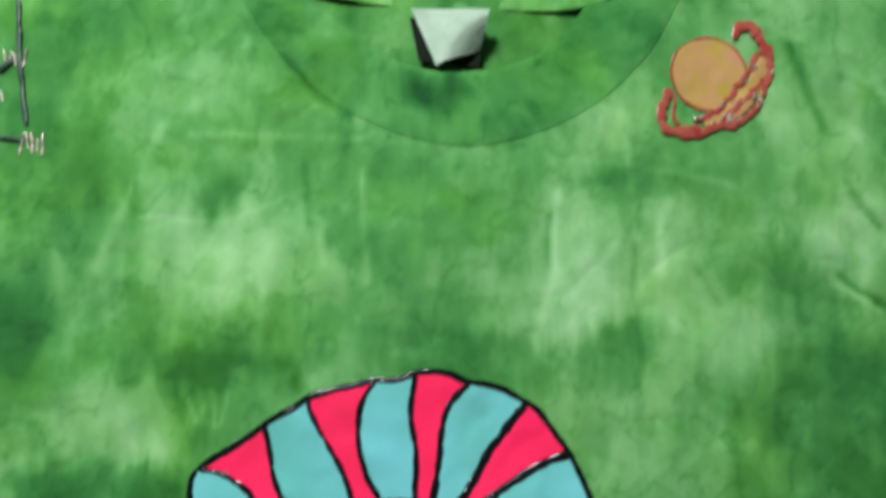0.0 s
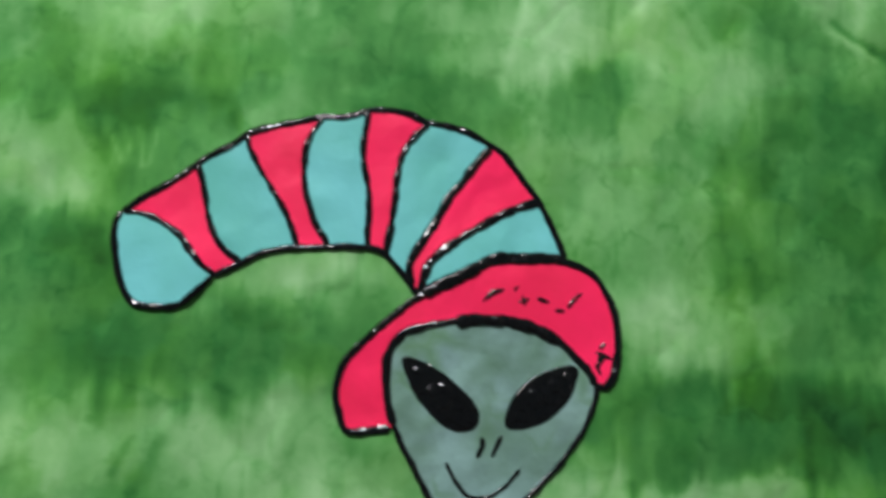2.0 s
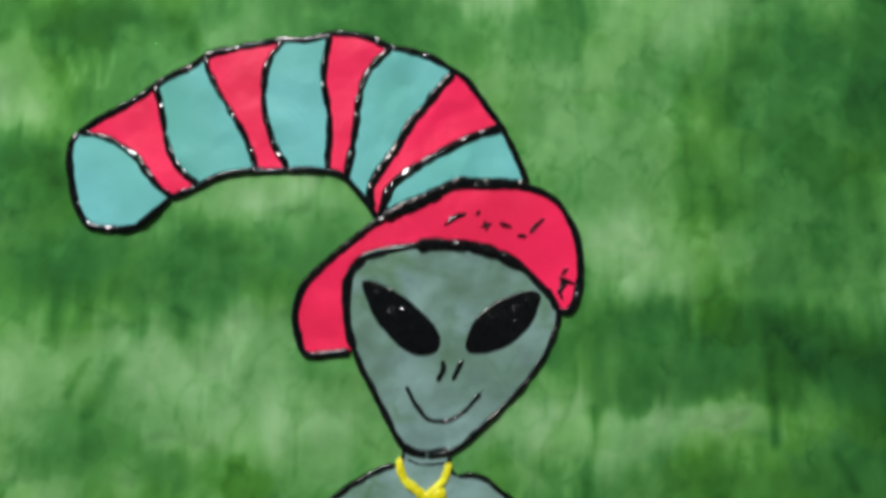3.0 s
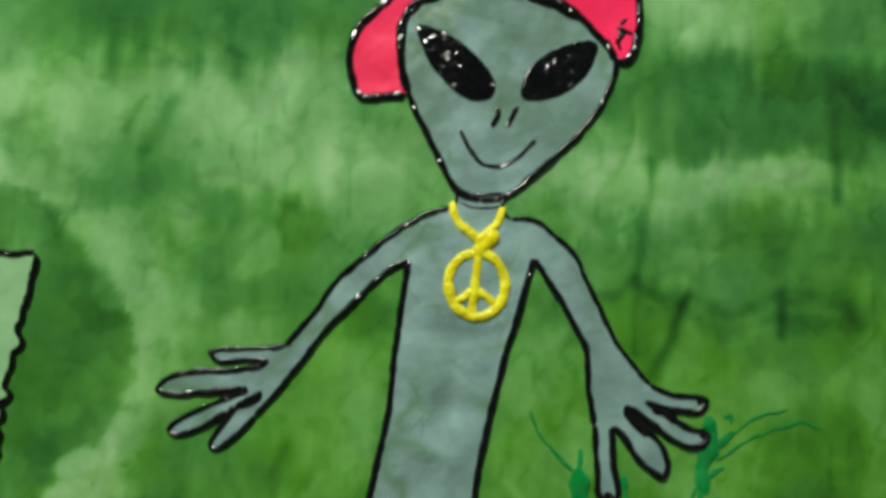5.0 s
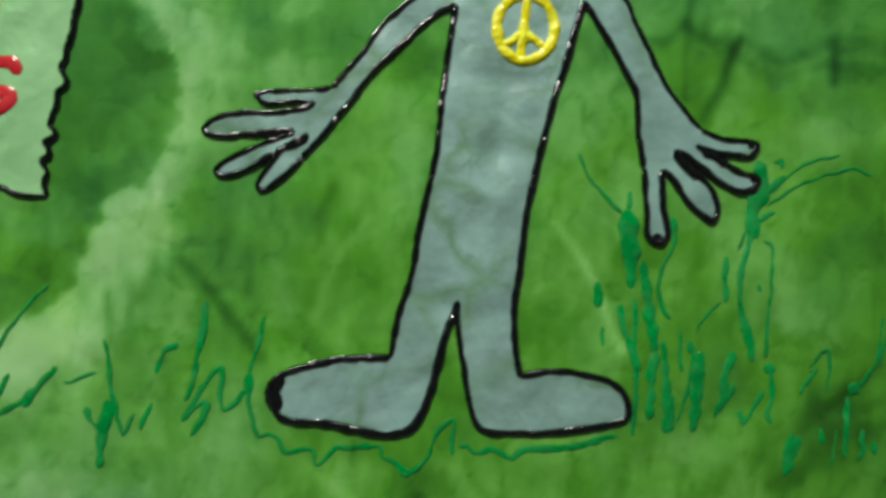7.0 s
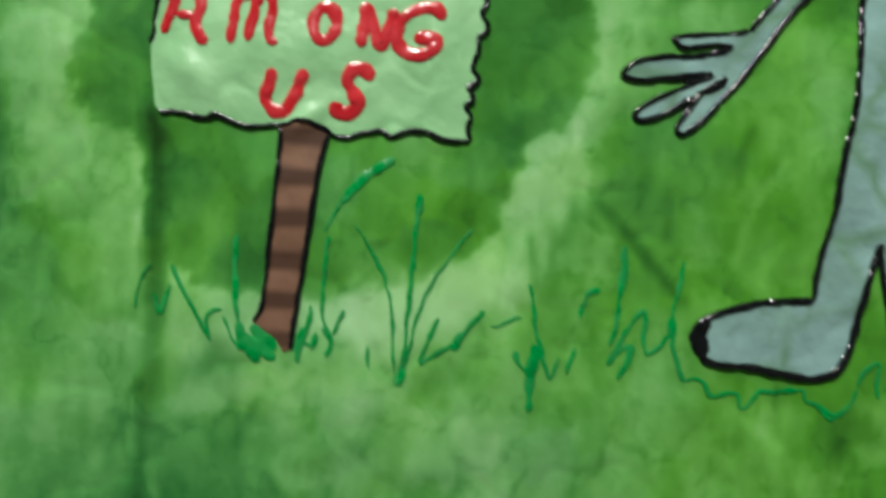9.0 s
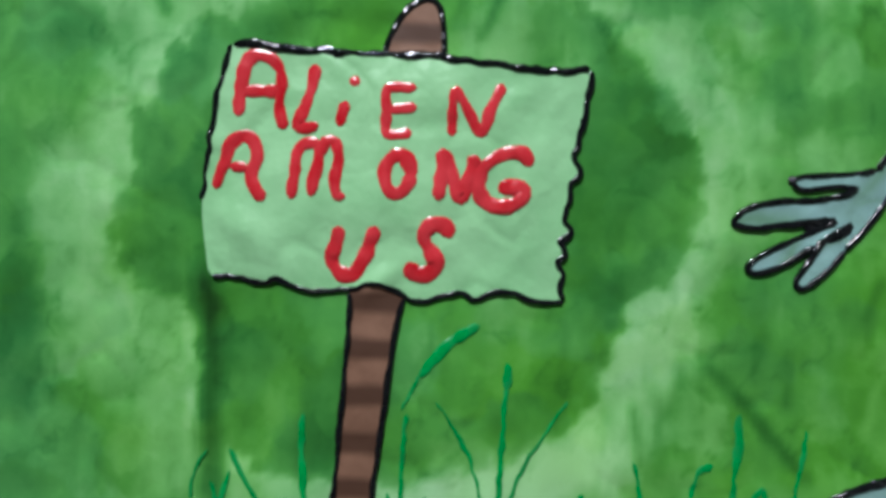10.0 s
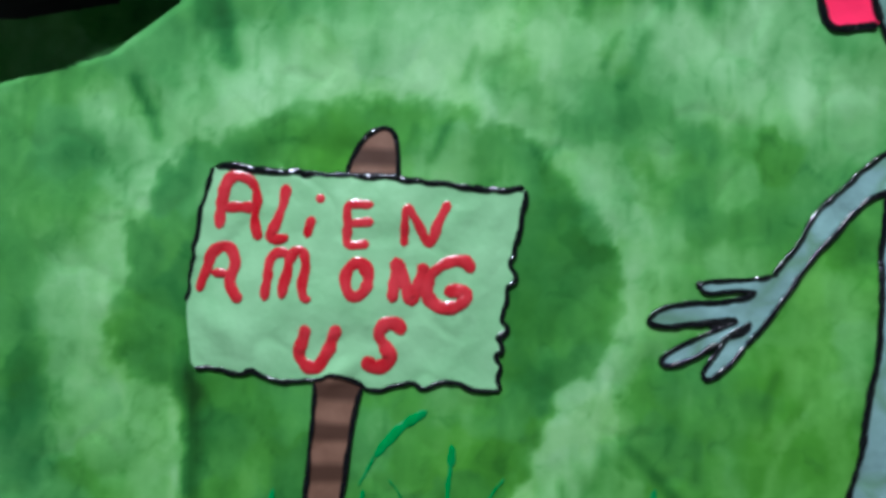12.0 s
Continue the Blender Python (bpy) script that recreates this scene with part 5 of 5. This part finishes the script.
def sleeve(sign):
    """A short sleeve: a flattened tube from the armhole to the cuff."""
    rows, cols, verts, faces, xs, zs = 26, 28, [], [], [], []
    for i in range(rows):
        s = i / (rows - 1)
        x = 23.6 + 13.0 * s
        top, low = 18.2 - 9.0 * s, -6.5 - 6.0 * s * (1 - 0.25 * s)
        for j in range(cols):
            a = j * math.tau / cols
            z = (top + low) / 2 + (top - low) / 2 * math.cos(a)
            y = 0.006 - (0.028 + 0.004 * math.sin(7 * s + 3 * a)) * math.sin(a)
            verts.append(((MID + sign * x) / 100, y, BASE + z / 100))
            xs.append(MID + sign * x), zs.append(z)
    for i in range(rows - 1):
        for j in range(cols):
            faces.append((i * cols + j, i * cols + (j + 1) % cols, (i + 1) * cols + (j + 1) % cols, (i + 1) * cols + j))
    ob = link("sleeve", verts, faces, COTTON, shirt, "short sleeve hanging in the shade")
    # paler dye than the body, to brighten the sleeve in its shade
    dyed(ob, np.array(xs), np.array(zs), -0.1)


for sign in (-1, 1):
    side_seam(sign)
    sleeve(sign)


def neckband(name, lower, upper, back, label, darker):
    """A folded band of cloth between two lines, padded in its middle."""
    a, b = smooth(lower, False, 0.2), smooth(upper, False, 0.2)
    n = 90
    pick = lambda q: np.stack([np.interp(np.linspace(0, 1, n), np.linspace(0, 1, len(q)), q[:, k]) for k in (0, 1)], 1)
    a, b = pick(a), pick(b)
    verts, xs, zs = [], [], []
    for k, (s, out) in enumerate([(-0.06, 0.0), (-0.055, 0.08), (-0.03, 0.16), (0.0, 0.25), (0.08, 0.6), (0.3, 1.0), (0.5, 0.9), (0.7, 1.0), (0.88, 1.1), (0.97, 0.8), (1.0, 0.1), (0.97, -1.0), (0.8, -1.4)]):
        q = a + (b - a) * s
        p = on_cloth(q[:, 0], q[:, 1], 0.001 * out)
        p[:, 1] += back + 0.004 * s
        verts.append(p), xs.append(q[:, 0]), zs.append(q[:, 1])
    m = len(verts)
    faces = [(k * m + j, k * m + j + 1, (k + 1) * m + j + 1, (k + 1) * m + j) for k in range(n - 1) for j in range(m - 1)]
    ob = link(name, np.stack(verts, 1).reshape(-1, 3), faces, COTTON, shirt, label)
    dyed(ob, np.stack(xs, 1).ravel(), np.stack(zs, 1).ravel(), darker)
    return ob


neckband("front_neckband", NECK_SEAM, NECK_EDGE, 0.0, "wide darker green neckband", 0.13)
# back band's dye is lightened to paint in its lit top edge
neckband("back_neckband", [(-7.2, 20.0), (-2.0, 17.9), (2.3, 17.45), (4.9, 17.45), (9.8, 17.7), (14.2, 20.0)],
         [(-6.7, 21.9), (-1.6, 20.0), (2.3, 19.6), (4.9, 19.6), (9.6, 19.9), (13.7, 21.9)], 0.0100, "green band at the back of the neck", -0.1)


def neck_label():
    """A small woven label folded along its diagonal."""
    n, verts, faces = 14, [], []
    tl, tr, br, bl = [np.array(p) + (0, up) for p, up in zip(TAG, (0.1, 0.1, 0.0, 0.0))]
    for front in (0, 1):
        for i in range(n):
            for j in range(n):
                s, t = i / (n - 1), j / (n - 1)
                q = (tl * (1 - s) + tr * s) * (1 - t) + (bl * (1 - s) + br * s) * t
                fold = float(np.interp(s + t, [0, 0.9, 1.15, 1.4, 2], [0.0068, 0.0022, 0.0012, 0.0030, 0.0085])) + 0.0004 * math.sin(5 * s + 2 * t)
                verts.append((q[0] / 100, fold - (0.0006 if front else 0), BASE + q[1] / 100))
    for front in (0, 1):
        o = front * n * n
        for i in range(n - 1):
            for j in range(n - 1):
                f = (o + i * n + j, o + i * n + j + 1, o + (i + 1) * n + j + 1, o + (i + 1) * n + j)
                faces.append(f if front else f[::-1])
    link("neck_label", verts, faces, LABEL, shirt, "small blank white woven neck label")


neck_label()


def label_gap_shade():
    """A dark sheet added for the shaded gap, half hidden under the white label."""
    corners, n, verts = [np.array(p) for p in [(1.28, 16.76), (4.8, 16.42), (4.55, 14.3), (1.74, 14.63)]], 8, []
    for depth in (0.0, 0.0006):
        for i in range(n):
            for j in range(n):
                u, v = i / (n - 1), j / (n - 1)
                q = (corners[0] * (1 - u) + corners[1] * u) * (1 - v) + (corners[3] * (1 - u) + corners[2] * u) * v
                verts.append((q[0] / 100, 0.0092 - 0.0010 * math.sin(3 * u) - depth, BASE + q[1] / 100))
    faces = [(o + i * n + j, o + i * n + j + 1, o + (i + 1) * n + j + 1, o + (i + 1) * n + j) for o in (0, n * n) for i in range(n - 1) for j in range(n - 1)]
    link("label_gap_shade", verts, faces, GAP_BLACK, shirt, "small dark sheet standing in for shade under the label")


label_gap_shade()

# ---- the painted hat ----
hat = link("painted_hat", *join([stroke_mesh(HAT_TOP, 0.26, seed=2), stroke_mesh(HAT_END, 0.26, seed=3), stroke_mesh(HAT_LOW, 0.24, seed=4),
    stroke_mesh(BRIM_OUT, 0.28, seed=5), stroke_mesh(BRIM_IN, 0.30, seed=6), stroke_mesh(BRIM_IN[3:8], 0.46, seed=7, height=0.3), stroke_mesh(HAT_FOOT[3:], 0.46, seed=8, height=0.3)] + [stroke_mesh(d, (0.23, 0.25, 0.22, 0.24, 0.25, 0.27, 0.34, 0.34)[k], seed=10 + k, ragged=0.3) for k, d in enumerate(BANDS)]),
    BLACK, shirt, "long curved striped hat outlined in glossy black paint")
EDGES = [HAT_END] + BANDS + [HAT_FOOT]
def between(line, p, q):
    """The stretch of a line from the point nearest to p to the one nearest to q."""
    a, b = [int(np.argmin(((line - np.array(r)) ** 2).sum(1))) for r in (p, q)]
    return line[a : b + 1] if a <= b else line[b : a + 1][::-1]


for k in range(9):
    up, down = smooth(EDGES[k]), smooth(EDGES[k + 1])
    low = between(smooth(HAT_LOW), up[-1], down[-1])[1:-1] if 0 < k < 8 else up[:0]
    top = between(smooth(HAT_TOP), down[0], up[0])[1:-1] if 0 < k < 8 else up[:0]
    patch("stripe", np.vstack([up, low, down[::-1], top])[::2], (TEAL, PINK)[k % 2], hat, ("turquoise stripe", "bright pink stripe")[k % 2], shaped=False)
brim = patch("brim", np.vstack([smooth(BRIM_OUT), smooth(BRIM_IN)])[::2], PINK, hat, "bright pink brim with small black squiggles", shaped=False)
link("squiggle", *join([stroke_mesh(q, 0.13, seed=30 + k, ragged=0.7, lift=0.0008) for k, q in enumerate(SQUIGGLES)]), BLACK, brim)


# ---- the painted figure: one plain mesh of grey coats and black beads ----
def figure():
    head = patch_mesh(np.vstack([smooth(FACE_LEFT), smooth(FACE_RIGHT)[::-1]])[::2], lift=0.0007, shaped=False)
    neck = patch_mesh(NECK, lift=0.0006, shaped=False)
    trunk = np.vstack([smooth(q, False, 0.25) for q in (ARM_L_TOP, THUMB_L, INDEX_L, MIDDLE_L, RING_L, ARM_L_LOW, TRUNK_L, FOOT_L, FOOT_R, TRUNK_R, ARM_R_LOW,
        FINGER_A, FINGER_B, FINGER_C, FINGER_D, ARM_R_TOP)])
    body = patch_mesh(trunk, lift=0.0007, shaped=False)
    grey = [head, neck, body]
    black = [patch_mesh(EYE_LEFT, lift=0.0011), patch_mesh(EYE_RIGHT, lift=0.0011)]
    for k, (q, w) in enumerate([(EYE_LEFT, 0.16), (EYE_RIGHT, 0.16)]):
        black.append(stroke_mesh(q, w, seed=40 + k, closed=True))
    for k, (q, w) in enumerate([(FACE_LEFT[2:], 0.24), (FACE_RIGHT[2:], 0.22), (NOSE_A, 0.19), (NOSE_B, 0.19), (MOUTH, 0.15), (CHIN_A, 0.12), (CHIN_B, 0.07), (NECK_LEFT, 0.13),
            (NECK_RIGHT, 0.13)]):
        black.append(stroke_mesh(q, w, seed=50 + k))
    last = None
    for k, (q, w) in enumerate([(ARM_L_TOP, 0.20), (THUMB_L, 0.18), (INDEX_L, 0.20), (MIDDLE_L, 0.20), (RING_L, 0.19), (ARM_L_LOW, 0.20), (TRUNK_L, 0.24), (FOOT_L, 0.26), (FOOT_R, 0.23),
            (TRUNK_R, 0.23), (ARM_R_LOW, 0.23), (FINGER_A, 0.23), (FINGER_B, 0.23), (FINGER_C, 0.23), (FINGER_D, 0.21), (ARM_R_TOP, 0.20)]):
        joined = [last] + q if last and math.dist(last, q[0]) > 0.05 else q
        black.append(stroke_mesh(joined, w, seed=70 + k))
        last = q[-1]
    tips = [((-5.48, -21.76), 0.2), ((-5.09, -23.14), 0.2), ((-3.63, -23.62), 0.19), ((-3.82, -20.55), 0.17), ((9.86, -25.2), 0.27), ((11.77, -24.42), 0.18), ((13.19, -23.13), 0.24), ((13.1, -21.98), 0.24), ((-3.13, -30.67), 0.26)]
    black += [blob_mesh(q[0], q[1], r) for q, r in tips]
    for k, (q, w) in enumerate(WEBS):
        black.append(stroke_mesh(q, w, seed=95 + k, height=0.14))
    dab = random.Random(5)
    for line in (EYE_LEFT, EYE_RIGHT):
        mid = np.mean(line, 0)
        for k in range(9):
            edge, s = np.array(line[dab.randrange(len(line))]), dab.uniform(0.1, 0.75)
            spot = mid + (edge - mid) * s
            v, f = blob_mesh(spot[0], spot[1], dab.uniform(0.14, 0.32), dab.uniform(0.15, 0.3))
            v[:, 1] -= 0.0009
            black.append((v, f))
    verts, faces = join(grey + black)
    ob = link("painted_figure", verts, faces, [GREY, BLACK], shirt, "grey painted figure with a black outline and large dark eyes")
    first = sum(len(f) for _, f in grey)
    at = ob.data.attributes.new("coat", "FLOAT", "POINT")
    px, pz = 100 * verts[:, 0], 100 * (verts[:, 2] - BASE)
    bare = np.clip(2.2 * (fbm(px / 1.6, pz / 1.3, 91, 4) - 0.32), 0, 1)
    bare = bare * np.where(pz > -15.3, 0.62 * np.clip((pz + 15.5) / 3.5, 0.2, 1), 0.22)
    at.data.foreach_set("value", bare.astype(np.float32))
    ob.data.polygons.foreach_set("material_index", [0] * first + [1] * (len(faces) - first))


figure()

# ---- the painted pendant ----
pendant = link("painted_pendant", *stroke_mesh(ellipse(5.28, -18.04, 0.99, 1.12), 0.36, seed=80, closed=True, height=0.28), YELLOW, shirt, "raised yellow peace-sign pendant")
for q, name in ((PEND_BAR, "bar"), (PEND_ARM_A, "arm"), (PEND_ARM_B, "arm"), (CHAIN_A, "chain"), (CHAIN_B, "chain")):
    stroke(name, q, 0.32, YELLOW, pendant, seed=81 + len(q), height=0.28, ragged=0.3)
stroke("knot", [(6.0, -16.15), (5.6, -16.6), (5.2, -17.0)], 0.50, YELLOW, pendant, seed=89, height=0.3, ragged=0.5)

# ---- the painted sign ----
sign_board = patch("painted_sign", BOARD_TOP + BOARD_RIGHT[1:] + BOARD_LOW[1:] + BOARD_LEFT[1:-1], BOARD, shirt, "pale green signboard on a brown post with red letters", lift=0.0007, cell=0.15)
stroke("top_edge", BOARD_TOP, 0.24, BLACK, sign_board, seed=90, wiggle=0.06, ragged=0.4)
stroke("right_edge", BOARD_RIGHT, 0.19, BLACK, sign_board, seed=91, wiggle=0.10, ragged=0.5, step=0.06)
stroke("lower_edge", BOARD_LOW, 0.16, BLACK, sign_board, seed=92, wiggle=0.06, ragged=0.5)
stroke("left_edge", BOARD_LEFT[3:], 0.15, BLACK, sign_board, seed=93, wiggle=0.05, ragged=0.6)
post = patch("post", [(-17.0, -23.3)] + POST_LEFT + POST_FOOT + POST_RIGHT + [(-15.6, -23.5)], BROWN, sign_board, "brown banded wooden post", shaped=False, lift=0.0005)
stroke("post_edge", POST_LEFT, 0.17, BLACK, post, seed=94, ragged=0.4)
stroke("post_edge", POST_FOOT[-1:] + POST_RIGHT, 0.17, BLACK, post, seed=95, ragged=0.4)
tip = patch("post_top", POST_TIP, BROWN, sign_board, "brown rounded post top", shaped=False)
stroke("post_edge", POST_TIP, 0.20, BLACK, tip, seed=96)
for k, (name, lines, w) in enumerate([
        ("letter_A", (LETTER_A, BAR_A), 0.33), ("letter_L", (LETTER_L,), 0.31), ("letter_i", (LETTER_I,), 0.30), ("letter_E", (LETTER_E, BAR_E), 0.28), ("letter_N", (LETTER_N,), 0.31),
        ("letter_A", (LETTER_AA, BAR_AA), 0.33), ("letter_M", (LETTER_M, LETTER_MM), 0.33), ("letter_O", (LETTER_O,), 0.39), ("letter_N", (LETTER_NN,), 0.37), ("letter_G", (LETTER_G,), 0.39),
        ("letter_U", (LETTER_U,), 0.37), ("letter_S", (LETTER_S,), 0.41)]):
    beads = [stroke_mesh(q, 1.12 * w, seed=100 + k, ragged=0.25, lift=0.0009, height=0.09, closed=name == "letter_O") for q in lines]
    if name == "letter_i":
        beads.append(blob_mesh(*DOT_I, 0.22, 0.5))
    link(name, *join(beads), RED, sign_board, "glossy red hand-painted letter")

# ---- the painted planet and stars ----
PLANET = ellipse(15.01, 13.75, 1.74, 1.76)
planet = patch("painted_planet", PLANET, OCHRE, shirt, "ochre planet with a rust-red ring")
stroke("planet_edge", PLANET, 0.10, RUST, planet, seed=120, closed=True, ragged=0.9, height=0.08)
stroke("ring_band", [(0.5 * (a + c), 0.5 * (b + d)) for (a, b), (c, d) in zip(RING_OUT[1:], RING_IN)], 0.72, OCHRE, planet, "ochre band of the ring", seed=123, height=0.05)
for k, (line, wide) in enumerate([(RING_LOOP, 0.56), (RING_OUT, 0.30), (RING_TOP, 0.42), (RING_IN, 0.26), (RING_MID, 0.24), (RING_LEFT, 0.16)]):
    stroke("ring", line, wide, RUST, planet, seed=121 + k, ragged=0.8, height=0.07, wiggle=0.12, lift=0.0012)
# silver flecks painted on as the highlights of the ring's glossy paint
fleck = random.Random(5)
for line, low in ((RING_OUT, 0.10), (RING_IN, 0.05), (RING_MID, 0.05)):
    q = smooth(line, False, 0.1)
    for k in range(7):
        x, z = q[int(len(q) * (low + 0.8 * fleck.random()))] + np.array([fleck.uniform(-0.14, 0.14), fleck.uniform(-0.14, 0.14)])
        turn, far = radians(fleck.uniform(35, 80)), fleck.uniform(0.10, 0.32)
        stroke("glint", [(x, z), (x + far * math.cos(turn), z + far * math.sin(turn))], fleck.uniform(0.07, 0.15), SILVER, planet, "silver glitter fleck", seed=300 + k, lift=0.0018, height=0.1)
stars = stroke("painted_constellation", STAR_LINE, 0.20, INK, shirt, "dark ink line linking small silver glitter stars", seed=130, height=0.2)
stroke("star_line", STAR_SIDE, 0.26, INK, stars, seed=131, height=0.2)
stroke("star_line", STAR_LOW, 0.22, INK, stars, seed=132, height=0.2)
for x, z in (STAR_A, STAR_B, (-17.05, 12.4)):
    for k in range(5):
        dx, tilt = (k - 2) * 0.22, random.uniform(-0.15, 0.15)
        top = random.uniform(0.15, 0.5)
        stroke("star", [(x + dx - tilt, z + top), (x + dx, z), (x + dx + tilt, z - random.uniform(0.2, 0.6))], 0.09, SILVER, stars, "silver glitter fleck", seed=140 + k, ragged=0.5, lift=0.0004)

# ---- painted grass ----
grass = tagged(new("painted_grass"), "thin blades of grass in glossy green paint")
grass.parent = shirt
for k, (q, w) in enumerate(BLADES_REED + BLADES_CLUMP + BLADES_TALL + BLADES_BANK + BLADES_LEFT + BLADES_FEET + BLADES_GROUND + BLADES_SIGN + BLADES_POST + BLADES_TUFT):
    stroke("grass_blade", q, (1.5 if w > 0.17 else 1.3) * w, BLADE, grass, seed=200 + k, ragged=0.6, height=0.07, wiggle=0.05, spindle=0.45 if w > 0.17 else 0.25, lift=0.0003)
